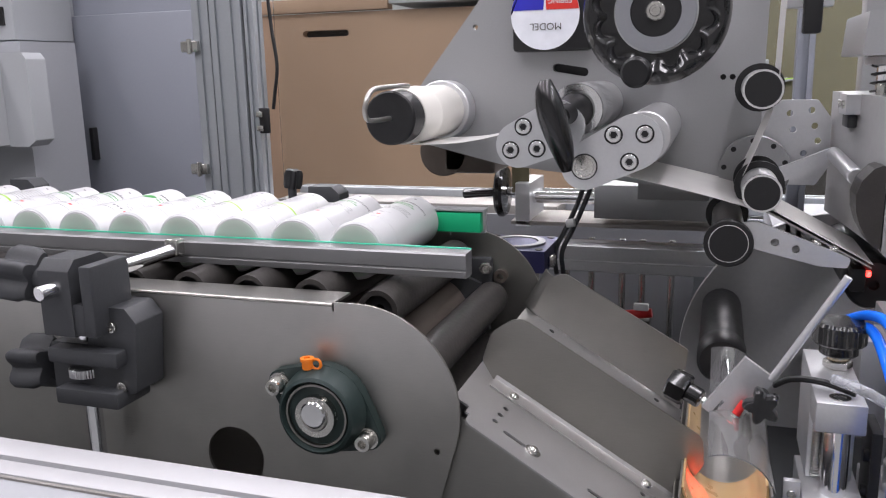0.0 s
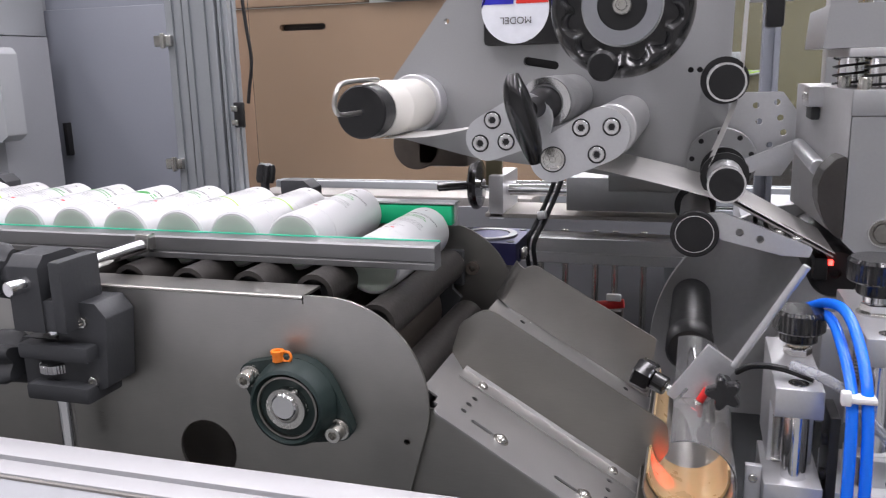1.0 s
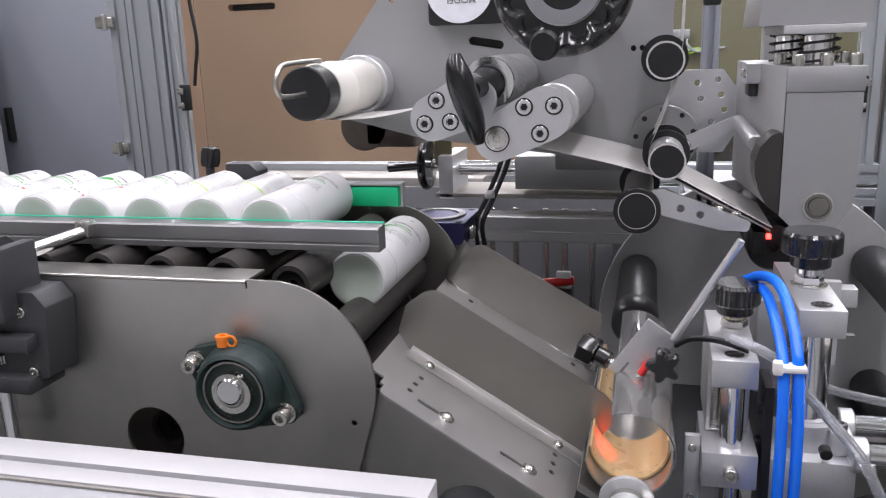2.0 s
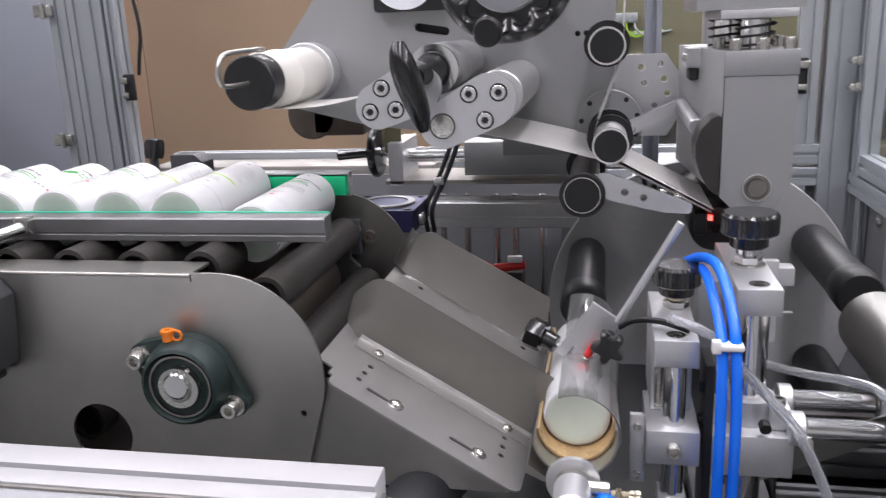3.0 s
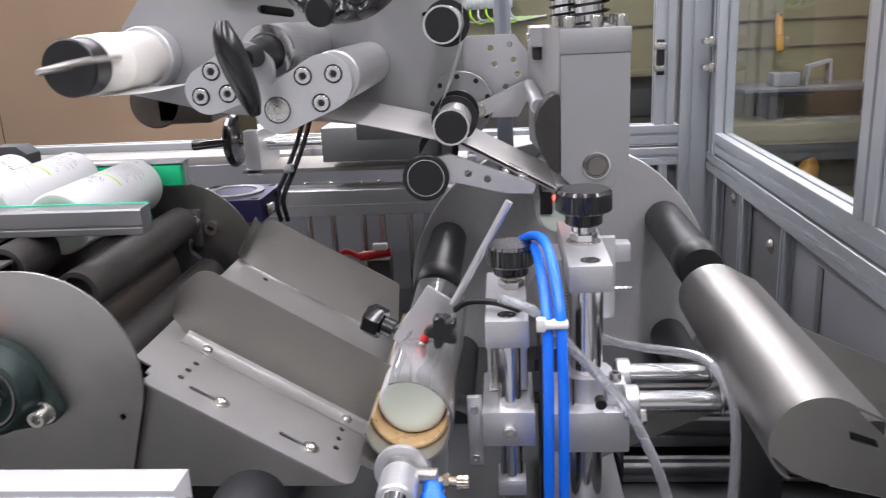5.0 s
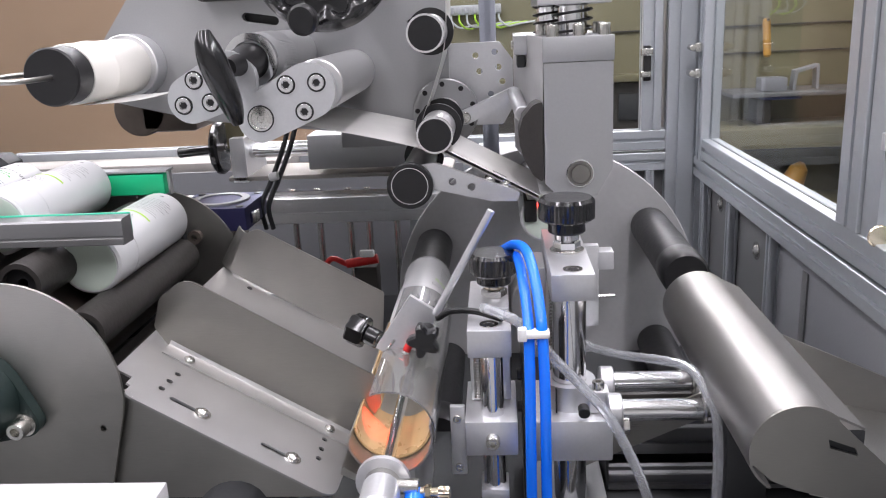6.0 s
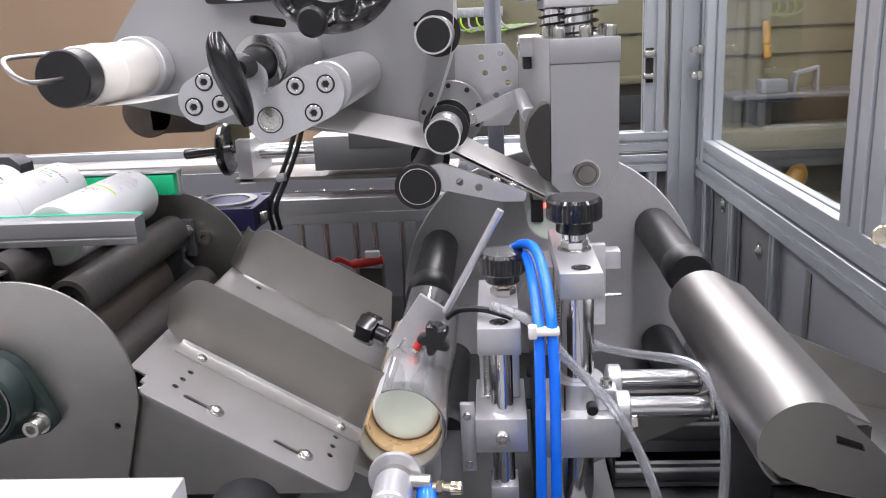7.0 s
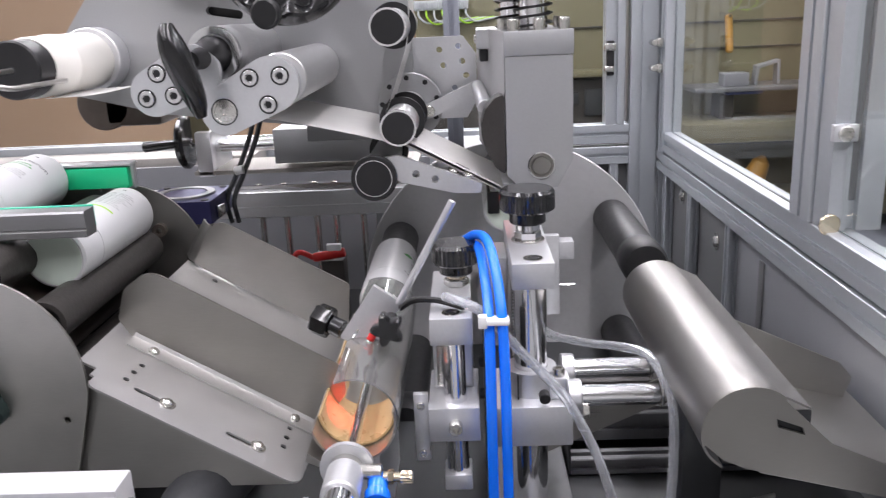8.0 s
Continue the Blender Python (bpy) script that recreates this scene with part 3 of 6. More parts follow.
# ---- front frame ----
def front_frame():
    fr = thing("front_cover_frame", "pale aluminium frame with grey sheet, lying before the conveyor", "machine cover", (-0.6, 0.3, 0.9))
    part("rear_beam", box(-1.6, -0.108, 0.5300, 0.5575, 0.900, 0.930, 0.001), WHITE_PROFILE, fr)
    part("front_beam", box(-1.6, -0.104, 0.5040, 0.5235, 0.895, 0.930, 0.001), WHITE_PROFILE, fr)
    part("end_beam", box(-0.1333, -0.104, 0.10, 0.5037, 0.895, 0.930, 0.001), WHITE_PROFILE, fr)
    part("end_beam", box(-0.1672, -0.147, 0.10, 0.5037, 0.895, 0.930, 0.001), WHITE_PROFILE, fr)
    part("infill", box(-0.1470, -0.1333, 0.10, 0.5037, 0.897, 0.922), PANEL, fr)
    part("sheet", box(-1.6, -0.1677, 0.10, 0.5037, 0.90, 0.9265), PANEL, fr, "grey infill sheet")
    part("seal", box(-1.6, -0.1677, 0.5008, 0.5037, 0.9266, 0.9285), DULL, fr)
    part("groove_strip", box(-1.6, -0.112, 0.5237, 0.5298, 0.90, 0.924), PANEL, fr)
    part("support", box(-0.9, -0.86, 0.30, 0.34, 0.002, 0.897), PROFILE, fr)
    part("support", box(-0.3, -0.26, 0.43, 0.47, 0.002, 0.899), PROFILE, fr)
    for y, z in ((0.514, 0.918), (0.514, 0.903), (0.544, 0.910)):
        x = -0.104 if y < 0.53 else -0.108
        part("bolt", hexagon((x, y, z), (x + 0.004, y, z), 0.0055), ZINC, fr)
        part("bolt_end", rod((x + 0.004, y, z), (x + 0.008, y, z), 0.003), ZINC, fr)


front_frame()


# ---- roller conveyor ----
AX, AZ, RING, PITCH, SPEED = -0.330, 0.936, 0.0845, 0.0708, 0.0335
FRONT, REAR = 0.697, 1.02
BZ = AZ - 0.0035


def plate_outline():
    arc = circle(-0.300, 0.934, 0.098, 30, 90, -16)
    return [(-1.5, 0.70), (-1.5, 1.028), (-0.3228, 1.028), (-0.3228, 1.0235), (-0.3212, 1.0235), (-0.3212, 1.032)] + arc + [(-0.224, 0.843), (-0.238, 0.79), (-0.238, 0.70)]


def conveyor():
    cv = thing("roller_conveyor", "stainless steel roller conveyor with black rollers", "conveyor", (-0.7, 0.85, 0.7))
    part("side_plate", prism(plate_outline(), FRONT, FRONT + 0.003, holes=[circle(-0.438, 0.864, 0.032), circle(-0.2245, 0.897, 0.003, 10)]), STEEL_X, cv, "brushed stainless side plate with a rounded end")
    part("side_plate", prism([(x + 0.010, z + 0.010) for x, z in plate_outline()], REAR, REAR + 0.003), STEEL_X, cv, "brushed stainless rear side plate")
    part("top_flange", prism([(FRONT, 1.0285), (FRONT + 0.0006, 1.0300), (FRONT + 0.002, 1.0310), (FRONT + 0.041, 1.0310), (FRONT + 0.041, 1.0285)], -1.5, -0.3232, axis="x"), STEEL_X, cv)
    part("inner_bulkhead", box(-1.5, -0.40, 0.765, 0.768, 0.72, 0.97), DULL, cv)
    part("axle", rod((AX, 0.66, AZ), (AX, 1.05, AZ), 0.0125), CHROME, cv)
    for y in (0.990,):
        part("sprocket", prism([(AX + (0.078 if i % 2 else 0.07) * math.cos(i * math.pi / 16), AZ + (0.078 if i % 2 else 0.07) * math.sin(i * math.pi / 16)) for i in range(32)], y, y + 0.008), TABLE, cv)
    # added drum and cover: their brown stands for the shade between the rollers
    part("inner_guard", rod((AX, 0.782, AZ), (AX, 0.988, AZ), 0.052, 48), BROWN_STEEL, cv, "added inner drum in the brown of the shade")
    part("inner_cover", box(-1.5, AX, 0.806, 0.988, 0.90, 0.984), BROWN_STEEL, cv)
    bearing(cv)
    rail_clamp(cv)
    # guide rails
    rl = part("guide_rail", prism([(0.798, 1.0405), (0.7775, 1.0405), (0.7770, 1.0410), (0.7770, 1.0465), (0.7785, 1.0475), (0.7785, 1.0485), (0.7775, 1.0495), (0.7775, 1.0630), (0.7790, 1.0648), (0.798, 1.0652)], -1.5, -0.2185, axis="x"), RAIL, cv, "aluminium guide rail")
    part("slide_strip", box(-1.5, -0.2195, 0.7985, 0.8015, 1.046, 1.0664, 0.0006), GREEN_EDGE, rl, "green plastic slide strip")
    rl = part("guide_rail", box(-1.5, -0.262, 1.004, 1.014, 1.040, 1.069, 0.001), ALU, cv, "aluminium rear guide rail")
    part("slide_strip", box(-1.5, -0.264, 0.991, 1.0035, 1.043, 1.067, 0.001), GREEN, rl, "green plastic slide strip")
    part("rail_lip", box(-1.5, -0.260, 0.992, 1.014, 1.0695, 1.0715), ALU, rl)
    es = part("end_stop", box(-0.283, -0.255, 1.006, 1.019, 0.962, 1.008, 0.003), CLAMP, cv, "small dark end stop with screws")
    for ex, ez in ((-0.262, 0.996), (-0.274, 0.972)):
        part("stop_screw", socket_screw((ex, 1.006, ez), (0.25, -1, 0), 0.0055, 0.012), ZINC, es)
        part("stop_nut", hexagon((ex, 1.006, ez), (ex + 0.001, 1.001, ez), 0.0085), ZINC, es)
    part("lug", pipe((-0.245, 1.0195, 0.984), (-0.245, 1.012, 0.984), 0.0085, 0.004, 20), BROWN_STEEL, es)
    part("rear_stay", rod((-0.5488, 1.03, 1.052), (-0.4965, 1.10, 1.052), 0.006), CLAMP, cv)
    for x in (-0.5165, -1.03):
        part("rear_clamp", prism(rounded([(x, 1.03), (x + 0.046, 1.03), (x + 0.046, 1.080), (x + 0.034, 1.090), (x, 1.090)], 0.002, 2), 1.030, 1.06), CLAMP, cv)
    part("rear_post", rod((-0.5488, 1.045, 1.03), (-0.5488, 1.045, 1.086), 0.006), CLAMP, cv)
    part("rear_knob", star((-0.5488, 1.045, 1.085), (-0.5448, 1.045, 1.110), 0.0135), BLACK, cv)
    return cv


def bearing(cv):
    """A two-bolt flange bearing on the side plate."""
    br = part("bearing_housing", prism(hull3((AX, BZ), 0.043), FRONT - 0.012, FRONT - 0.0005), IRON, cv, "green painted cast flange bearing")
    part("housing_boss", lathe((AX, FRONT - 0.011, BZ), (AX, 0, BZ), [(0, 0.0425), (0.012, 0.0405), (0.020, 0.037), (0.022, 0.034), (0.016, 0.031), (0.014, 0.026), (0.014, 0)], 40), IRON, br)
    part("seal_ring", pipe((AX, FRONT - 0.030, BZ), (AX, FRONT - 0.024, BZ), 0.0305, 0.0285, 40), STEEL_SHADED, br)
    part("inner_ring", pipe((AX, FRONT - 0.033, BZ), (AX, FRONT - 0.015, BZ), 0.0195, 0.0135, 36), ZINC, br)
    part("shaft_end", rod((AX, FRONT - 0.035, BZ), (AX, FRONT - 0.015, BZ), 0.0134, 32, None, 0.0014), STEEL, br)
    part("shaft_centre", pipe((AX, FRONT - 0.0354, BZ), (AX, FRONT - 0.035, BZ), 0.0100, 0.0092, 28), BLACK, br)
    part("grub_screw", socket_screw((AX + 0.009, FRONT - 0.029, BZ + 0.0165), (0.5, 0, 0.86), 0.003, 0.002), ZINC, br)
    for bx, bz in ((AX - 0.0445, BZ + 0.0215), (AX + 0.0435, BZ - 0.0235)):
        part("washer", pipe((bx, FRONT - 0.015, bz), (bx, FRONT - 0.012, bz), 0.0105, 0.004), ZINC, br)
        part("bolt", socket_screw((bx, FRONT - 0.015, bz), (0, -1, 0), 0.0082, 0.013), ZINC, br)
    cap = part("grease_cap", rod((AX - 0.012, FRONT - 0.018, BZ + 0.040), (AX - 0.012, FRONT - 0.018, BZ + 0.0495), 0.0052, 18), ORANGE, br, "orange plastic grease nipple cap")
    part("cap_rim", pipe((AX - 0.012, FRONT - 0.018, BZ + 0.048), (AX - 0.012, FRONT - 0.018, BZ + 0.0508), 0.0064, 0.003), ORANGE, cap)
    ring = [(AX - 0.0030 + 0.0048 * math.cos(a), FRONT - 0.018, BZ + 0.0455 + 0.0048 * math.sin(a)) for a in [i * math.pi / 6 for i in range(13)]]
    part("cap_loop", sweep(ring, 0.0014, 8, 2), ORANGE, cap)


def hull3(c, r):
    """The oval flange: a round boss with two ears."""
    a = hull2(c, r, (c[0] - 0.0445, c[1] + 0.0215), 0.0125)
    e = hull2(c, r, (c[0] + 0.0435, c[1] - 0.0235), 0.0125)
    best = []
    for i in range(96):
        w = 2 * math.pi * i / 96
        u = Vector((math.cos(w), math.sin(w)))
        far = 0
        for poly in (a, e):
            for k in range(len(poly)):
                p, q = Vector(poly[k]) - Vector(c), Vector(poly[(k + 1) % len(poly)]) - Vector(c)
                den = u.x * (q - p).y - u.y * (q - p).x
                if abs(den) < 1e-12:
                    continue
                t = (p.x * (q - p).y - p.y * (q - p).x) / den
                s = (p.x * u.y - p.y * u.x) / den
                if t > 0 and -1e-6 <= s <= 1 + 1e-6:
                    far = max(far, t)
        best.append((c[0] + u.x * far, c[1] + u.y * far))
    return best


def rail_clamp(cv):
    """The black clamp blocks that hold the front guide rail."""
    lo = part("lower_clamp", prism(rounded([(-0.612, 0.935), (-0.555, 0.925), (-0.515, 0.940), (-0.508, 1.010), (-0.520, 1.024), (-0.560, 1.024), (-0.566, 1.000), (-0.566, 0.985), (-0.612, 0.985)], 0.003, 2), 0.655, 0.696), CLAMP, cv, "dark grey plastic clamp block")
    part("jaw", box(-0.604, -0.522, 0.640, 0.690, 0.968, 0.984, 0.003), CLAMP, lo)
    part("jaw", box(-0.600, -0.526, 0.640, 0.690, 0.926, 0.943, 0.003), CLAMP, lo)
    part("screw", socket_screw((-0.535, 0.655, 1.005), (0, -1, 0), 0.0055, 0.004), ZINC, lo)
    part("screw", socket_screw((-0.53, 0.655, 0.945), (0, -1, 0), 0.0055, 0.004), ZINC, lo)
    part("knob", star((-0.66, 0.665, 0.955), (-0.622, 0.665, 0.957), 0.030), CLAMP, lo, "dark grey star knob")
    part("post", rod((-0.578, 0.665, 0.86), (-0.578, 0.665, 1.01), 0.008), CHROME, cv)
    part("post_nut", knurled((-0.578, 0.662, 0.950), (-0.578, 0.662, 0.961), 0.017, 40, 0.0006), CHROME, cv)
    up = part("upper_clamp", prism(rounded([(0.635, 0.998), (0.690, 0.998), (0.690, 1.064), (0.680, 1.072), (0.645, 1.072), (0.635, 1.062)], 0.002, 2), -0.598, -0.562, axis="x"), CLAMP, cv, "dark grey plastic clamp block")
    part("cheek", box(-0.5515, -0.5375, 0.6355, 0.690, 0.9985, 1.068, 0.003), CLAMP, up)
    part("bridge", box(-0.5630, -0.5505, 0.6365, 0.690, 0.9995, 1.030, 0.001), CLAMP, up)
    part("knob", star((-0.660, 0.66, 1.050), (-0.620, 0.66, 1.047), 0.030), CLAMP, up, "dark grey star knob")
    part("knob_stem", rod((-0.621, 0.66, 1.047), (-0.596, 0.66, 1.045), 0.012), CLAMP, up)
    part("cross_rod", rod((-0.583, 0.618, 1.044), (-0.543, 0.777, 1.056), 0.0075), CHROME, cv, "polished cross rod")
    part("rod_collar", box(-0.552, -0.536, 0.764, 0.779, 1.050, 1.068, 0.002), ZINC, cv)


CONVEYOR = conveyor()


def roller(first=[]):
    """One black conveyor roller with its end bush, along y about its own middle."""
    if first:
        ob = copy_part(first[0])
        return ob
    ob = part("roller", pipe((0, -0.1255, 0), (0, 0.122, 0), 0.0205, 0.0155, 30), RUBBER, CONVEYOR, "black rubber-covered roller")
    ob.location = (0, 0, 0)
    bush = part("bush", lathe((0, -0.1255, 0), (0, 0, 0), [(0.006, 0.005), (0.006, 0.0154), (0.014, 0.0154), (0.014, 0.005)], 24, None, True), BLACK, ob)
    bush.location = (0, 0, 0)
    first.append(ob)
    return ob


def copy_part(ob):
    c = ob.copy()
    scene.collection.objects.link(c)
    for k in ob.children:
        d = k.copy()
        scene.collection.objects.link(d)
        d.parent = c
    return c


def ring_place(s):
    """The place of a roller at chain distance s, s = 0 above the axle."""
    if s <= 0:
        return AX + s, AZ + RING
    if s >= math.pi * RING:
        return AX - (s - math.pi * RING), AZ - RING
    a = s / RING
    return AX + RING * math.sin(a), AZ + RING * math.cos(a)


ROLLERS = [(roller(), 0.0267 - PITCH * (i - 4)) for i in range(13)]


# ---- chute ----
SLOPE = radians(31.0)
UX, UZ = math.cos(SLOPE), -math.sin(SLOPE)
NX, NZ = math.sin(SLOPE), math.cos(SLOPE)
CX, CZ = -0.170, 0.926


def on_chute(u, h):
    return CX + UX * u + NX * h, CZ + UZ * u + NZ * h


CHUTE_M = Matrix(((UX, 0, NX, CX), (0, 1, 0, 0), (UZ, 0, NZ, CZ), (0, 0, 0, 1)))


def chute():
    ch = thing("feed_chute", "brushed stainless sloping chute with side guides", "chute", (-0.1, 0.83, 0.70))
    outline = rounded([(-0.026, 0.678), (0.172, 0.678), (0.1745, 0.745), (0.1745, 1.000), (-0.046, 1.000), (-0.046, 0.706), (-0.030, 0.706), (-0.030, 0.694), (-0.026, 0.694)], [0.014, 0.016, 0, 0, 0, 0, 0, 0, 0], 6)
    holes = [slot(u, 0.7035, 0.034, 0.0026) for u in (0.024, 0.112)] + [circle(u, y, 0.0030, 10) for u, y in ((-0.0035, 0.7105), (-0.0025, 0.726), (-0.001, 0.742), (0.147, 0.723), (0.1465, 0.739), (0.146, 0.756))]
    part("floor_sheet", prism(outline, -0.002, 0.0, holes=holes, axis="z", m=CHUTE_M), STEEL_LIT, ch, "brushed sloping floor sheet with slots")
    for u, y in ((0.0385, 0.7035), (0.126, 0.7045)):
        x, z = on_chute(u, 0.0)
        part("washer", pipe((x, y, z), (x + NX * 0.001, y, z + NZ * 0.001), 0.0075, 0.003, 20), ZINC, ch)
        part("screw", dome_screw((x + NX * 0.001, y, z + NZ * 0.001), (NX, 0, NZ), 0.0055), ZINC, ch)
    for u, y in ((-0.001, 0.7695), (0.1465, 0.773)):
        x, z = on_chute(u, 0.002)
        part("screw", dome_screw((x, y, z), (NX, 0, NZ), 0.0055), ZINC, ch)
    # front guide: a bent sheet with a foot
    wall = rounded([(-0.027, 0.000), (0.1765, 0.000), (0.1785, 0.048), (0.163, 0.0700), (-0.040, 0.0700), (-0.053, 0.040), (-0.046, 0.010)], [0.002, 0.004, 0.014, 0.014, 0.022, 0.014, 0.008], 6)
    part("front_guide", prism(wall, 0.7805, 0.7825, axis="y", m=CHUTE_M), STEEL_SHADED, ch, "brushed front guide sheet")
    foot = prism([(0.7823, 0.003), (0.7823, 0.006), (0.7803, 0.006), (0.7785, 0.0030), (0.776, 0.0018), (0.7620, 0.0018), (0.7620, 0.0004), (0.778, 0.0004)], -0.026, 0.1765, axis="x", m=CHUTE_M)
    part("guide_foot", foot, STEEL_LIT, ch)
    back = rounded([(-0.036, 0.002), (0.1715, 0.002), (0.139, 0.0695), (-0.030, 0.0665), (-0.040, 0.050)], [0.004, 0.002, 0.006, 0.016, 0.012], 6)
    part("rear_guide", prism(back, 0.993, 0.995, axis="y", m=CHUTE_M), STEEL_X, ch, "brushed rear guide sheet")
    curl_in = [(-0.0355 - 0.016 * math.sin(radians(a)), 1.009 - 0.016 * math.cos(radians(a))) for a in range(0, 76, 15)]
    curl_out = [(-0.0355 - 0.014 * math.sin(radians(a)), 1.009 - 0.014 * math.cos(radians(a))) for a in range(75, -1, -15)]
    part("rear_curl", prism(curl_in + curl_out, 0.004, 0.055, axis="z", m=CHUTE_M), STEEL_X, ch, "rolled leading edge")
    for u in (-0.004, 0.142):
        x, z = on_chute(u, 0.0003)
        part("rivet", lathe((x, 0.980, z), (x + NX, 0.980, z + NZ), [(0, 0), (0, 0.0035), (0.0006, 0.003), (0.0006, 0)], 12), BLACK, ch)
    part("skirt", prism([(-0.250, 0.822), (-0.036, 0.822), (-0.024, 0.836), (-0.190, 0.928), (-0.250, 0.930)], 0.706, 0.709), STEEL_X, ch, "brushed skirt sheet under the chute")
    part("support", box(-0.16, -0.13, 0.90, 0.93, 0.70, 0.885, 0.002), ALU, ch)
    part("support", box(-0.16, -0.13, 0.74, 0.77, 0.70, 0.885, 0.002), ALU, ch)
    kn = part("side_knob", knurled((-0.028, 0.838, 0.932), (-0.011, 0.832, 0.926), 0.0165, 7, 0.0022), BAKELITE, ch, "glossy black clamping knob")
    part("knob_neck", rod((-0.011, 0.832, 0.926), (0.002, 0.827, 0.921), 0.0095), BAKELITE, kn)
    part("knob_stud", rod((0.002, 0.827, 0.921), (0.026, 0.817, 0.914), 0.004), CHROME, kn)


chute()


# ---- cradle and pusher ----
PX, PZ = 0.025, 0.884


def tilted(corner, right, down):
    """The frame of a tilted plate: x towards one corner, y away from another."""
    o = Vector(corner)
    x = (Vector(right) - o).normalized()
    y = -(Vector(down) - o)
    y = (y - x * y.dot(x)).normalized()
    z = x.cross(y)
    return Matrix(((x.x, y.x, z.x, o.x), (x.y, y.y, z.y, o.y), (x.z, y.z, z.z, o.z), (0, 0, 0, 1)))


def cradle():
    cr = thing("bottle_cradle", "curved cradle with an amber liner and a clear guard", "cradle", (PX, 0.85, 0.70))
    inner = circle(PX, PZ, 0.0335, 26, 187, 372)
    outer = circle(PX, PZ, 0.0355, 26, 372, 187)
    part("liner", prism(inner + outer, 0.724, 0.800), BRONZE, cr, "amber curved liner")
    part("side_liner", prism(circle(PX, PZ, 0.0335, 10, 187, 228) + circle(PX, PZ, 0.0355, 10, 228, 187), 0.8005, 0.985), BRONZE, cr, "amber side liner")
    outer2 = circle(PX, PZ, 0.038, 26, 376, 190)
    part("shell", prism(circle(PX, PZ, 0.0362, 26, 190, 376) + outer2, 0.700, 0.99), STEEL, cr, "bent stainless shell")
    part("front_lip", prism([(PX - 0.044, PZ - 0.034), (PX - 0.028, PZ - 0.042), (PX + 0.006, PZ - 0.042), (PX + 0.006, PZ - 0.0385), (PX - 0.024, PZ - 0.0385), (PX - 0.042, PZ - 0.026)], 0.696, 0.98), STEEL_X, cr)
    guard = part("clear_guard", prism(circle(PX, PZ, 0.0402, 24, 112, -14) + circle(PX, PZ, 0.0388, 24, -14, 112), 0.704, 0.985), GUARD, cr, "clear curved guard")
    guard.visible_shadow = False
    part("support", box(PX - 0.012, PX + 0.012, 0.77, 0.95, 0.70, PZ - 0.0385, 0.002), ALU, cr)
    # tilted bracket with sensor
    bm = prism(rounded([(0, 0), (0.033, 0), (0.033, -0.050), (0.016, -0.063), (0.0125, -0.063), (0.0125, -0.046), (0.0095, -0.046), (0.0095, -0.063), (0, -0.063)], 0.0008, 2), -0.003, 0.003, axis="z", m=tilted((0.039, 0.802, 0.9765), (0.066, 0.802, 0.9577), (0.0075, 0.802, 0.9215)))
    br = part("bracket", bm, ALU, cr, "tilted aluminium bracket with a slot")
    part("bracket_rod", rod((0.062, 0.800, 0.957), (0.118, 0.797, 1.057), 0.0036), ALU, br)
    sk = part("star_knob", star((0.053, 0.760, 0.944), (0.054, 0.778, 0.943), 0.0165, 5), BAKELITE, br, "glossy black star knob")
    part("knob_hub", rod((0.054, 0.776, 0.943), (0.054, 0.798, 0.943), 0.007), BLACK, sk)
    sn = part("sensor", rod((0.0285, 0.788, 0.917), (0.033, 0.790, 0.924), 0.0042), ZINC, br, "small threaded fibre sensor")
    part("sensor_sleeve", rod((0.033, 0.790, 0.9243), (0.040, 0.793, 0.936), 0.0038), RED, sn)
    part("sensor_tip", rod((0.0281, 0.7878, 0.9163), (0.0285, 0.788, 0.917), 0.0028), GLOW, sn)
    part("sensor_cable", sweep([(0.064, 0.79, 0.957), (0.078, 0.782, 0.967), (0.100, 0.770, 0.971), (0.125, 0.758, 0.968)], 0.0022, 8), BLACK, cr)
    part("sensor_cable", sweep([(0.064, 0.793, 0.954), (0.078, 0.786, 0.964), (0.100, 0.774, 0.968), (0.125, 0.760, 0.965)], 0.0022, 8), BLACK, cr)


cradle()


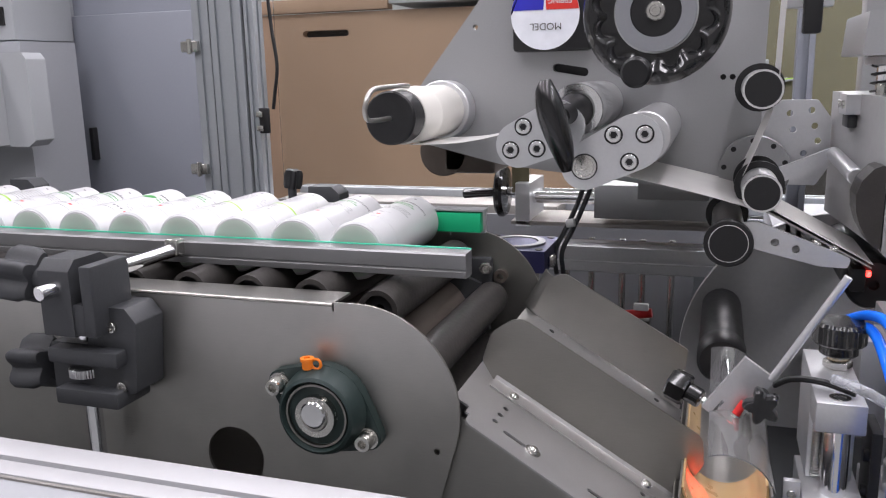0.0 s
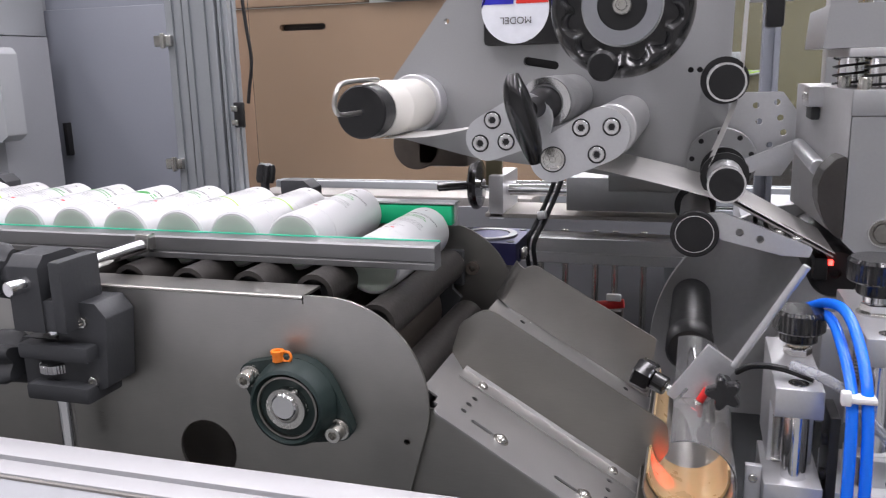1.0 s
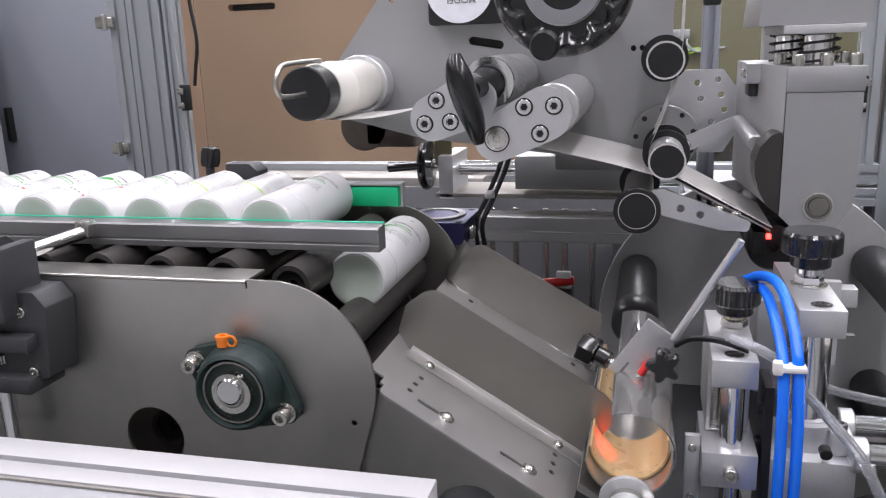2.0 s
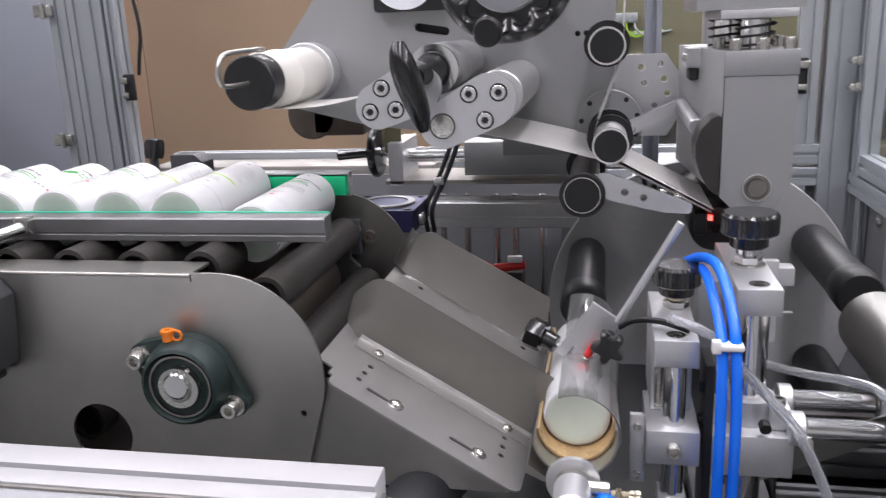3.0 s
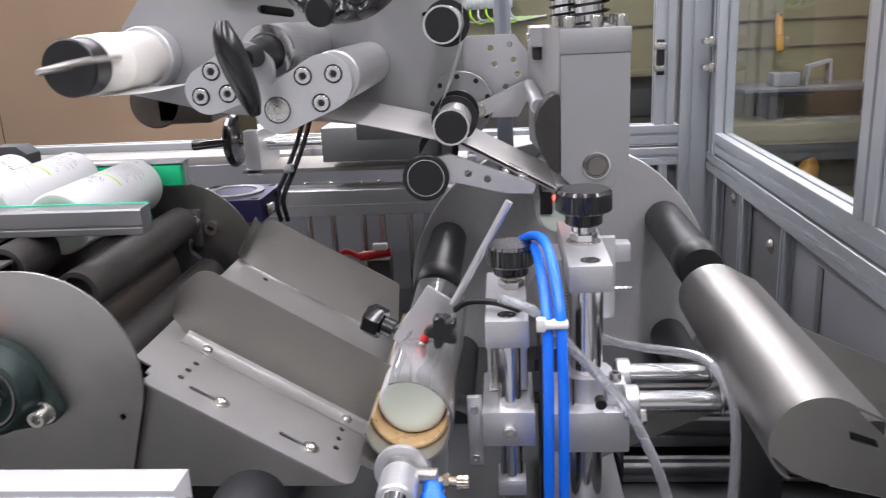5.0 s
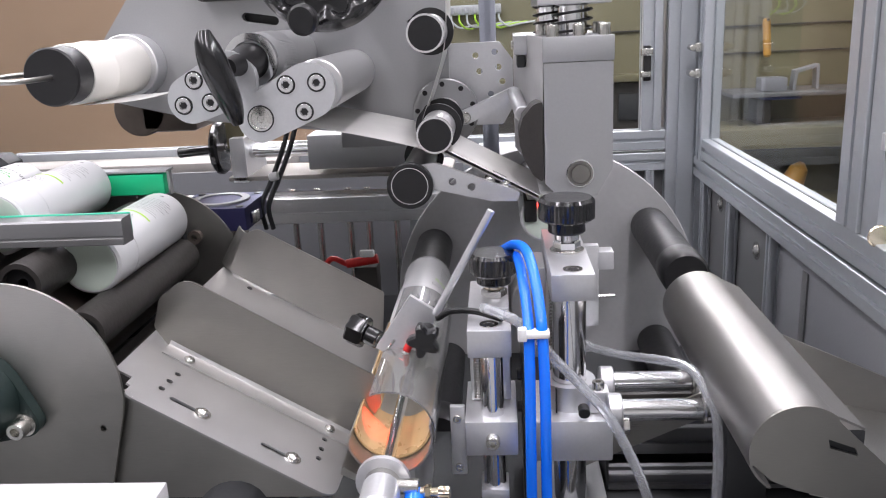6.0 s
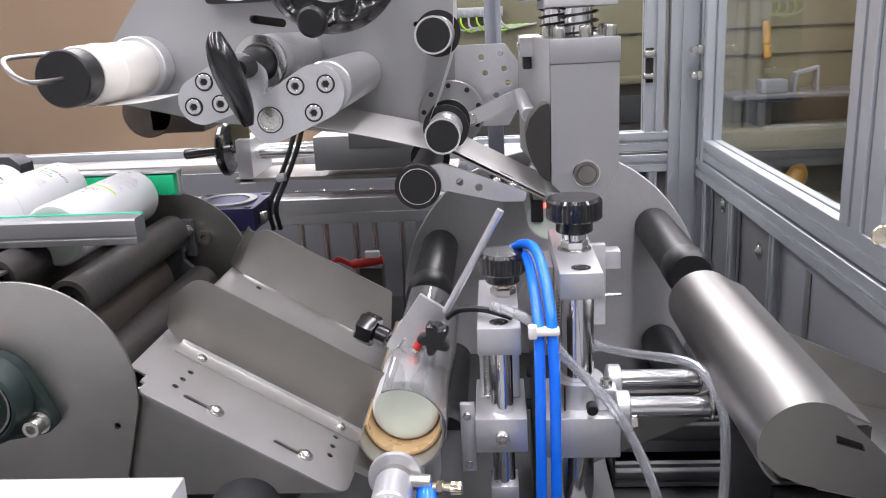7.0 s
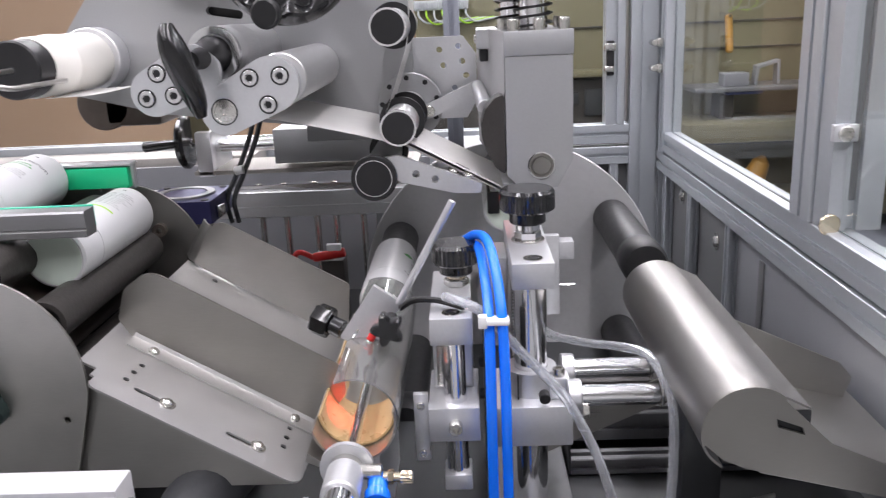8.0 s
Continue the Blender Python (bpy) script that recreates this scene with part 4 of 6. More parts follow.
def pusher():
    ps = thing("air_cylinder", "polished air cylinder with a push rod on a bracket", "air cylinder", (PX, 0.6, 0.70))
    part("barrel", rod((PX, 0.27, PZ - 0.01), (PX, 0.655, PZ - 0.01), 0.0125, 32), CHROME, ps)
    part("head", rod((PX, 0.655, PZ - 0.01), (PX, 0.690, PZ - 0.01), 0.0155, 32), ALU, ps)
    part("nut", rod((PX, 0.684, PZ - 0.01), (PX, 0.698, PZ - 0.01), 0.0150), ZINC, ps)
    part("bracket", prism([(PX - 0.016, 0.7085), (PX + 0.016, 0.7085)] + circle(PX, PZ - 0.01, 0.0225, 24, -45, 225), 0.698, 0.703), ALU, ps)
    part("nut", rod((PX, 0.703, PZ - 0.01), (PX, 0.709, PZ - 0.01), 0.011), ZINC, ps)
    part("band_clamp", pipe((PX, 0.610, PZ - 0.01), (PX, 0.622, PZ - 0.01), 0.0145, 0.0127), ZINC, ps)
    part("band_ear", box(PX + 0.012, PX + 0.026, 0.611, 0.621, PZ - 0.014, PZ - 0.006, 0.001), ZINC, ps)
    part("reed_switch", box(PX - 0.022, PX - 0.013, 0.59, 0.625, PZ - 0.020, PZ - 0.012, 0.002), NYLON, ps)
    part("side_bracket", prism([(0.50, 0.7085), (0.68, 0.7085), (0.68, 0.86), (0.60, 0.85)], PX - 0.034, PX - 0.030, axis="x"), ALU, ps)
    part("elbow", rod((PX + 0.010, 0.690, PZ - 0.008), (PX + 0.030, 0.690, PZ - 0.009), 0.0065), ZINC, ps)
    part("push_fitting", lathe((0.0512, 0.692, 0.8685), (0.0520, 0.668, 0.8600), [(0, 0), (0, 0.0085), (0.014, 0.0085), (0.016, 0.0105), (0.022, 0.0105), (0.024, 0.0095), (0.024, 0)], 28), BLUE, ps, "blue push-in air fitting")
    part("hose", sweep([(0.0518, 0.672, 0.8610), (0.0535, 0.650, 0.850), (0.058, 0.630, 0.832), (0.064, 0.615, 0.806), (0.070, 0.605, 0.770), (0.073, 0.60, 0.709)], 0.0045, 12), BLUE, ps, "blue air hose")
    part("flow_screw", rod((0.056, 0.688, 0.8720), (0.072, 0.686, 0.8722), 0.0042), BRASS_PALE, ps)
    part("flow_nut", hexagon((0.060, 0.6875, 0.8720), (0.065, 0.687, 0.8721), 0.0062), BRASS_PALE, ps)
    part("flow_knob", knurled((0.071, 0.686, 0.8722), (0.080, 0.685, 0.8723), 0.0056, 14, 0.0006), BRASS_PALE, ps)
    ps.location += Vector((0, -0.045, -0.006))
    rd = part("push_rod", rod((0, -0.41, 0), (0, 0.0, 0), 0.0055, 20), CHROME, ps)
    part("rod_tip", rod((0, 0.0, 0), (0, 0.012, 0), 0.0058, 20), ZINC, rd).location = (0, 0, 0)
    rd.location = (0, 0, 0)
    return rd


PUSH_ROD = pusher()


# ---- turret ----
TX, TZ, TY, TR = 0.194, 0.8007, 1.300, 0.190
REST = 154.0


def turret():
    """The round plate with six rubber mandrels, in its own space about its axis."""
    tu = thing("indexing_turret", "round grey turret plate carrying six black mandrels", "turret", (TX, TY, TZ))
    pl = part("turret_plate", lathe((0, 0.012, 0), (0, 0, 0), [(0, 0), (0, 0.231), (0.011, 0.231), (0.012, 0.230), (0.012, 0)], 96), DISC, tu)
    pl.location = (0, 0, 0)
    hub = part("hub", rod((0, 0.0, 0), (0, -0.05, 0), 0.055, 40), DISC, tu)
    hub.location = (0, 0, 0)
    for i in range(6):
        a = radians(REST - 60 * i)
        x, z = TR * math.cos(a), TR * math.sin(a)
        mn = part("mandrel", rod((x, -0.001, z), (x, -0.212, z), 0.0280, 32, None, 0.003), BLACK, tu, "black rubber mandrel")
        mn.location = (0, 0, 0)
        part("collar", lathe((x, -0.209, z), (x, -1, z), [(0, 0.0280), (0.003, 0.0295), (0.040, 0.0295), (0.046, 0.026), (0.046, 0.006), (0.040, 0.005), (0.040, 0)], 32), BLACK, mn).location = (0, 0, 0)
    return tu


TURRET = turret()
part("turret_column", box(0.09, 0.29, 1.36, 1.58, 0.70, 1.0, 0.004), PANEL, thing("turret_gearbox", "grey gearbox housing behind the turret", "gearbox", (0.19, 1.47, 0.70)))


# ---- discharge sleeve ----
SX, SZ = 0.3495, 0.8955


def sleeve():
    sl = thing("discharge_sleeve", "brushed stainless discharge sleeve with an end plate and run-off chute", "chute", (SX, 0.88, 0.70))
    r = 0.039
    arc_out = circle(SX, SZ, r, 40, 48, 238)
    arc_in = circle(SX, SZ, r - 0.002, 40, 238, 48)
    lip = [(SX + 0.0465, SZ + 0.0165), (SX + 0.0470, SZ + 0.0183)]
    part("shell", prism(lip + arc_out + arc_in, 0.648, 0.980), SLEEVE, sl, "brushed curved shell")
    tail = [(-0.0345, -0.0112), (-0.0205, -0.0243), (-0.002, -0.0326), (0.111, -0.062), (0.180, -0.079), (0.180, -0.054), (0.108, -0.0318), (0.064, -0.012), (0.038, 0.014), (0.0262, 0.0262)]
    part("end_plate", prism(circle(SX, SZ, r, 30, 48, 195) + [(SX + a, SZ + c) for a, c in tail], 0.645, 0.6478, holes=[[(SX + 0.0194, SZ + 0.011), (SX + 0.0400, SZ + 0.003), (SX + 0.0425, SZ - 0.0037), (SX + 0.021, SZ + 0.0035)]]), STEEL_SHADED, sl, "brushed end plate with a run-off tail")
    # dark sheet added behind the hole, as the shade inside the sleeve
    part("slot_lining", box(SX + 0.014, SX + 0.048, 0.650, 0.652, SZ - 0.010, SZ + 0.015), TABLE, sl)
    part("runoff", prism([(SX + 0.010, SZ - 0.0365), (SX + 0.178, SZ - 0.078), (SX + 0.178, SZ - 0.080), (SX + 0.010, SZ - 0.0385)], 0.648, 0.960), STEEL_X, sl, "run-off sheet")
    part("rear_guide", prism(rounded([(SX + 0.03, SZ - 0.043), (SX + 0.165, SZ - 0.0755), (SX + 0.173, SZ - 0.053), (SX + 0.159, SZ - 0.036), (SX + 0.03, SZ + 0.024)], [0, 0.002, 0.008, 0.008, 0.0], 4), 0.845, 0.8475), STEEL_X, sl)
    part("strap", prism([(0.19, 0.732), (0.345, 0.802), (0.345, 0.832), (0.19, 0.768)], 0.886, 0.889), STEEL_X, sl, "flat stainless strap")
    part("lower_strap", prism([(0.19, 0.702), (0.41, 0.757), (0.41, 0.777), (0.19, 0.724)], 0.738, 0.741), STEEL_X, sl, "flat stainless strap")
    part("leg", box(SX - 0.01, SX + 0.03, 0.80, 0.84, 0.70, SZ - 0.058, 0.002), TABLE, sl)


sleeve()


# ---- adjusting stand ----
def stand():
    st = thing("adjusting_stand", "aluminium adjusting stand with two black screw knobs", "stand", (0.16, 0.8, 0.70))
    part("foot", box(0.148, 0.232, 0.758, 0.957, 0.702, 0.722, 0.002), ALU_DULL, st)
    # small column
    sm = part("small_column", box(0.0935, 0.1325, 0.7425, 0.785, 0.936, 0.962, 0.0012), ALU, st, "upper block of the small column")
    part("counterbore", pipe((0.113, 0.757, 0.9620), (0.113, 0.757, 0.9630), 0.0085, 0.005), ZINC, sm)
    part("counterbore_floor", rod((0.113, 0.757, 0.9612), (0.113, 0.757, 0.9622), 0.005, 16), BLACK, sm)
    part("upright_plate", box(0.0935, 0.1315, 0.7855, 0.868, 0.874, 0.967, 0.0012), ALU, st)
    part("guide_rod", rod((0.114, 0.762, 0.790), (0.114, 0.762, 0.936), 0.0105), CHROME, st)
    part("lead_screw", spring((0.101, 0.780, 0.88), (0.101, 0.780, 0.936), 0.0035, 0.0012, 20), ZINC, st)
    md = part("middle_block", box(0.0885, 0.1362, 0.742, 0.830, 0.8395, 0.8735, 0.0012), ALU, st)
    part("block_screw", socket_screw((0.1135, 0.742, 0.856), (0, -1, 0), 0.0065, 0.009), ZINC, md)
    part("lower_block", box(0.101, 0.127, 0.748, 0.78, 0.784, 0.800, 0.0012), ALU, st)
    sp = part("side_plate", box(0.0742, 0.0880, 0.757, 0.764, 0.8115, 0.8815, 0.001), ALU, st)
    for z in (0.820, 0.870):
        part("screw", socket_screw((0.081, 0.757, z), (0, -1, 0), 0.004, 0.003), ZINC, sp)
    kn = part("screw_knob", knurled((0.118, 0.82, 0.990), (0.118, 0.82, 1.011), 0.0228, 30, 0.0009), BAKELITE, st, "ribbed glossy black knob")
    part("knob_skirt", rod((0.118, 0.82, 0.980), (0.118, 0.82, 0.9905), 0.0165), BAKELITE, kn)
    part("knob_collar", rod((0.118, 0.82, 0.975), (0.118, 0.82, 0.981), 0.0095), BRASS_PALE, kn)
    part("knob_nut", hexagon((0.118, 0.82, 0.9672), (0.118, 0.82, 0.9755), 0.0125), ZINC, kn)
    # large column
    lg = part("large_block", box(0.1714, 0.2125, 0.802, 0.972, 0.9655, 0.992, 0.0012), ALU, st, "upper block of the large column")
    part("counterbore", pipe((0.193, 0.818, 0.9920), (0.193, 0.818, 0.9930), 0.0095, 0.0058), ZINC, lg)
    part("counterbore_floor", rod((0.193, 0.818, 0.9914), (0.193, 0.818, 0.9922), 0.0058, 16), BLACK, lg)
    part("large_rod", rod((0.190, 0.828, 0.722), (0.190, 0.828, 0.9655), 0.0165), CHROME, st)
    part("rear_rod", rod((0.190, 0.890, 0.722), (0.190, 0.890, 0.9655), 0.0125), CHROME, st)
    part("lead_screw", spring((0.179, 0.866, 0.87), (0.179, 0.866, 0.9655), 0.005, 0.0016, 26), ZINC, st)
    part("lower_block", box(0.1515, 0.2275, 0.785, 0.88, 0.8075, 0.850, 0.0015), ALU, st)
    cl = part("clamp_collar", pipe((0.190, 0.828, 0.850), (0.190, 0.828, 0.876), 0.0255, 0.0168, 36), ALU, st)
    part("collar_ear", box(0.207, 0.226, 0.800, 0.820, 0.8502, 0.873, 0.002), ALU, cl)
    part("collar_gap", box(0.1745, 0.1760, 0.8015, 0.8060, 0.8505, 0.8755), BLACK, cl)
    part("collar_screw", socket_screw((0.216, 0.808, 0.873), (0, 0, 1), 0.006, 0.008), ZINC, cl)
    part("set_screw", rod((0.200, 0.792, 0.861), (0.200, 0.781, 0.860), 0.0055), BLACK, cl)
    kn = part("screw_knob", knurled((0.193, 0.885, 1.024), (0.193, 0.885, 1.0475), 0.0285, 40, 0.001), BAKELITE, st, "large ribbed glossy black knob")
    part("knob_skirt", rod((0.193, 0.885, 1.011), (0.193, 0.885, 1.0245), 0.019), BAKELITE, kn)
    part("knob_nut", hexagon((0.193, 0.885, 0.9935), (0.193, 0.885, 1.003), 0.0140), CHROME, kn)
    part("knob_washer", pipe((0.193, 0.885, 0.9921), (0.193, 0.885, 0.9936), 0.0175, 0.008, 28), ZINC, kn)
    part("knob_stem", rod((0.193, 0.885, 1.003), (0.193, 0.885, 1.012), 0.0125), CHROME, kn)
    part("rear_plate", box(0.145, 0.1705, 0.87, 0.93, 0.88, 0.978, 0.0012), ALU_DULL, st)
    tb = part("side_tab", box(0.2274, 0.2437, 0.905, 0.925, 0.963, 0.9825, 0.001), ALU, st)
    part("tab_arm", box(0.2105, 0.228, 0.905, 0.915, 0.90, 0.99, 0.001), ALU, st)
    part("tab_pin", rod((0.213, 0.92, 0.9289), (0.247, 0.92, 0.9288), 0.0018), CHROME, tb)
    part("black_plate", box(0.1415, 0.150, 0.765, 0.81, 0.735, 0.93, 0.001), BLACK, st)
    for y, z in ((0.776, 0.905), (0.776, 0.872)):
        part("black_screw", rod((0.137, y, z), (0.150, y, z), 0.0055), BLACK, st)
    # two side rods that carry the sleeve
    for y, x1, z in ((0.85, 0.314, 0.860), (0.792, 0.312, 0.858)):
        rdp = part("side_rod", rod((0.232, y, z), (x1, y, z), 0.0105), CHROME, st)
        part("rod_collar", rod((0.222, y, z), (0.236, y, z), 0.0165), ALU, rdp)
        part("washer", rod((x1, y, z), (x1 + 0.003, y, z), 0.014), ZINC, rdp)
    part("collar_nut", hexagon((0.236, 0.785, 0.845), (0.243, 0.785, 0.845), 0.008), ZINC, st)


stand()


def hoses():
    hs = thing("air_hoses", "two bright blue air hoses bundled with a white tie", "hose", (0.15, 0.72, 0.70))
    part("hose", sweep([(0.128, 0.845, 1.006), (0.138, 0.82, 1.0177), (0.1469, 0.79, 1.0225), (0.1520, 0.76, 1.016), (0.1560, 0.73, 0.996), (0.1580, 0.71, 0.9690), (0.1590, 0.70, 0.918), (0.1590, 0.698, 0.85), (0.160, 0.71, 0.703)], 0.0047, 14), BLUE, hs)
    part("hose", sweep([(0.130, 0.845, 0.998), (0.1391, 0.82, 1.0065), (0.1425, 0.79, 1.0065), (0.1446, 0.76, 0.9975), (0.1465, 0.73, 0.9835), (0.1468, 0.71, 0.9650), (0.1466, 0.70, 0.918), (0.1462, 0.698, 0.85), (0.146, 0.71, 0.703)], 0.0047, 14), BLUE, hs)
    tie = part("cable_tie", box(0.1412, 0.1640, 0.7025, 0.7170, 0.9690, 0.9745, 0.002), NYLON, hs, "white nylon cable tie")
    part("tie_head", box(0.1375, 0.1450, 0.7005, 0.7090, 0.9675, 0.9790, 0.0015), NYLON, tie)
    sp = thing("spiral_hose", "milky spiral-wrapped sensor cable hose", "hose", (0.19, 0.7, 0.70))
    pts = [(0.1077, 0.765, 0.9753), (0.1294, 0.745, 0.9740), (0.1482, 0.728, 0.9670), (0.1669, 0.722, 0.9450), (0.1914, 0.720, 0.9180), (0.2168, 0.720, 0.8850), (0.2448, 0.722, 0.8220), (0.264, 0.73, 0.75), (0.272, 0.735, 0.703)]
    part("sleeve", sweep(pts, 0.0045, 14), HOSE, sp)
    wrap(pts, 0.0046, sp)
    sp2 = thing("spiral_hose", "milky spiral-wrapped sensor cable hose", "hose", (0.29, 0.78, 0.70))
    pts = [(0.208, 0.905, 0.884), (0.2242, 0.90, 0.8758), (0.2537, 0.87, 0.8799), (0.2832, 0.83, 0.8913), (0.3017, 0.80, 0.8949), (0.3123, 0.77, 0.8795), (0.3154, 0.75, 0.8609), (0.3133, 0.735, 0.8059), (0.3077, 0.73, 0.7367), (0.305, 0.73, 0.703)]
    part("sleeve", sweep(pts, 0.0045, 14), HOSE, sp2)
    wrap(pts, 0.0046, sp2)


def wrap(pts, r, parent):
    """The thin spiral edge round a wrapped hose."""
    path = smooth_path(pts, 40)
    total, turn, out, up = 0.0, 0.0, [], Vector((0.13, 0.31, 0.94))
    for i in range(0, len(path) - 1):
        d = (path[i + 1] - path[i])
        total += d.length
        turn = total / 0.016 * 2 * math.pi
        d.normalize()
        side = d.cross(up).normalized()
        up = side.cross(d).normalized()
        out.append(path[i] + (side * math.cos(turn) + up * math.sin(turn)) * r)
    part("spiral_edge", sweep(out, 0.0005, 5, 1), HOSE, parent)


hoses()


# ---- label head ----
PLATE_Y = 1.235


def guide_roller(parent, x, z, r, y0, cap_r, flange_r, flanges, rear=PLATE_Y):
    rl = part("guide_roller", rod((x, y0, z), (x, rear, z), r, 32), ROLLER, parent, "aluminium guide roller")
    if cap_r > r * 1.2:
        part("end_cap", lathe((x, y0 + 0.002, z), (x, -1, z), [(0, 0), (0, cap_r), (0.007, cap_r), (0.0085, cap_r * 0.95), (0.0088, 0)], 40), BLACK, rl)
        part("cap_ring", pipe((x, y0 - 0.0072, z), (x, y0 - 0.0067, z), cap_r * 0.80, cap_r * 0.765, 40), CHROME, rl)
    else:
        part("rim", pipe((x, y0 - 0.004, z), (x, y0, z), r * 1.02, r * 0.90, 40), CHROME, rl)
        part("end_cap", rod((x, y0 - 0.0046, z), (x, y0 - 0.0002, z), r * 0.96, 40), BLACK, rl)
    for fy in flanges:
        part("flange", pipe((x, fy, z), (x, fy + 0.005, z), flange_r, r, 40), BLACK, rl)
    return rl


def countersunk(parent, x, y, z):
    """A socket screw sunk in a dark counterbore."""
    sc = part("bracket_screw", lathe((x, y, z), (x, -1, z), [(0, 0), (0, 0.0085), (0.0012, 0.0085), (0.0016, 0.008), (0.0016, 0.0048), (0.0006, 0.0044), (0.0006, 0)], 18), CHROME, parent)
    part("counterbore", pipe((x, y - 0.0005, z), (x, y, z), 0.0104, 0.0086, 24), BLACK, sc)
    part("socket", hexagon((x, y - 0.0010, z), (x, y - 0.0006, z), 0.0042), BLACK, sc)


def label_head():
    lh = thing("label_dispenser", "grey plate label dispenser with rollers and black handwheel", "labelling machine", (-0.15, PLATE_Y, 0.70))
    outline = rounded([(-0.435, 1.205), (-0.440, 1.135), (-0.30, 1.100), (-0.02, 1.066), (0.060, 1.100), (0.066, 1.50), (-0.16, 1.50), (-0.325, 1.345)], [0.03, 0.025, 0.01, 0.03, 0.03, 0, 0, 0.01], 5)
    holes = [slot(-0.197, 1.236, 0.052, 0.006, -10), circle(-0.337, 1.30, 0.004, 12), circle(0.010, 1.222, 0.004, 12), circle(0.022, 1.222, 0.004, 12)]
    part("face_plate", prism(outline, PLATE_Y, PLATE_Y + 0.012, holes=holes), ALU_DULL, lh, "matt grey face plate")
    part("plate_backing", box(-0.25, 0.04, PLATE_Y + 0.02, PLATE_Y + 0.024, 1.20, 1.26), BLACK, lh)
    # rewind mandrel with paper
    mx, mz = -0.381, 1.182
    rw = part("rewind_roll", lathe((mx, 1.035, mz), (mx, 2, mz), [(0, 0), (0, 0.0345), (0.004, 0.036), (0.05, 0.0365), (0.052, 0.0375), (0.060, 0.0378), (0.062, 0.0366), (0.16, 0.037), (0.165, 0.035), (0.165, 0)], 40), PAPER, lh, "wound white backing paper")
    part("core_cap", rod((mx, 0.998, mz), (mx, 1.036, mz), 0.0335, 40, None, 0.002), BLACK, rw)
    part("core_hole", rod((mx, 0.9975, mz), (mx, 0.9985, mz), 0.004, 14), TABLE, rw)
    part("core_flange", rod((mx, 1.20, mz), (mx, PLATE_Y, mz), 0.043, 40), ALU, rw)
    hook = [(0, 0.999, 0), (0, 0.96, 0), (0, 0.930, 0.002), (-0.001, 0.919, 0.010), (-0.0015, 0.917, 0.019), (-0.002, 0.921, 0.029), (-0.003, 0.935, 0.0365), (-0.004, 0.97, 0.0385), (-0.004, 1.03, 0.0392), (-0.003, 1.05, 0.0388)]
    clip = part("clip_wire", sweep(hook, 0.0030, 12), STEEL, rw, "bent steel clip wire")
    clip.location = (mx, 0, mz)
    # pinch roller brackets
    br = part("roller_bracket", prism(hull2((-0.136, 1.128), 0.0265, (-0.081, 1.156), 0.031), 0.974, 0.985), ALU, lh, "rounded aluminium roller bracket")
    for x, z in ((-0.104, 1.164), (-0.070, 1.165), (-0.086, 1.134)):
        countersunk(br, x, 0.974, z)
    part("pivot_pin", lathe((-0.136, 0.9738, 1.128), (-0.136, -1, 1.128), [(0, 0.0135), (0.001, 0.0135), (0.0012, 0.011), (0.0004, 0.0105), (0.0008, 0.004), (0, 0.0035), (0, 0)], 28), ZINC, br)
    part("pin_ring", pipe((-0.136, 0.9733, 1.128), (-0.136, 0.974, 1.128), 0.0150, 0.0137, 30), BLACK, br)
    part("pinch_roller", rod((-0.072, 0.986, 1.160), (-0.072, PLATE_Y, 1.160), 0.0295, 36), ROLLER, lh, "ground metal pinch roller")
    part("lower_roller", rod((-0.134, 0.986, 1.130), (-0.134, PLATE_Y, 1.130), 0.020, 30), RUBBER, lh)
    b2 = part("roller_bracket", prism(hull2((-0.213, 1.152), 0.0265, (-0.168, 1.172), 0.031), 0.976, 0.987), ALU, lh, "rounded aluminium roller bracket")
    for x, z in ((-0.207, 1.173), (-0.222, 1.146), (-0.191, 1.148)):
        countersunk(b2, x, 0.976, z)
    part("drive_roller", rod((-0.152, 1.02, 1.190), (-0.152, PLATE_Y, 1.190), 0.0300, 40), ROLLER, lh, "knurled drive roller")
    part("drive_sleeve", knurled((-0.152, 1.045, 1.190), (-0.152, 1.13, 1.190), 0.0308, 90, 0.0006), ROLLER, lh, "knurled roller sleeve")
    part("drive_ring", pipe((-0.152, 1.012, 1.190), (-0.152, 1.022, 1.190), 0.0302, 0.022, 40), CHROME, lh)
    hd = part("lever_boss", lathe((-0.158, 0.945, 1.186), (-0.152, 1.06, 1.190), [(0, 0), (0, 0.010), (0.03, 0.0115), (0.045, 0.018), (0.068, 0.021), (0.085, 0.021), (0.085, 0)], 30), BLACK, lh)
    part("lever_grip", sweep([(-0.171, 0.925, 1.226), (-0.170, 0.924, 1.212), (-0.166, 0.924, 1.196), (-0.160, 0.925, 1.176), (-0.152, 0.927, 1.150), (-0.148, 0.930, 1.128)], 0.012, 20, 8, None, lambda f: 0.0155 * max(0.16, math.sin(math.pi * (0.06 + 0.88 * f)) ** 0.6)), BAKELITE, hd, "glossy black lever grip")
    # guide rollers
    guide_roller(lh, 0.050, 1.211, 0.0205, 0.998, 0.0205, 0.0275, (1.075,))
    guide_roller(lh, 0.055, 1.099, 0.0205, 0.998, 0.0205, 0.0280, (1.065, 1.13))
    guide_roller(lh, 0.023, 1.041, 0.0190, 1.004, 0.0270, 0.0275, (1.20,))
    cl = part("adjust_disc", lathe((0.055, 1.225, 1.099), (0.055, 0, 1.099), [(0, 0), (0, 0.046), (0.008, 0.046), (0.009, 0.045), (0.009, 0)], 40), ALU_DULL, lh)
    for i in range(9):
        a = radians(40 * i + 15)
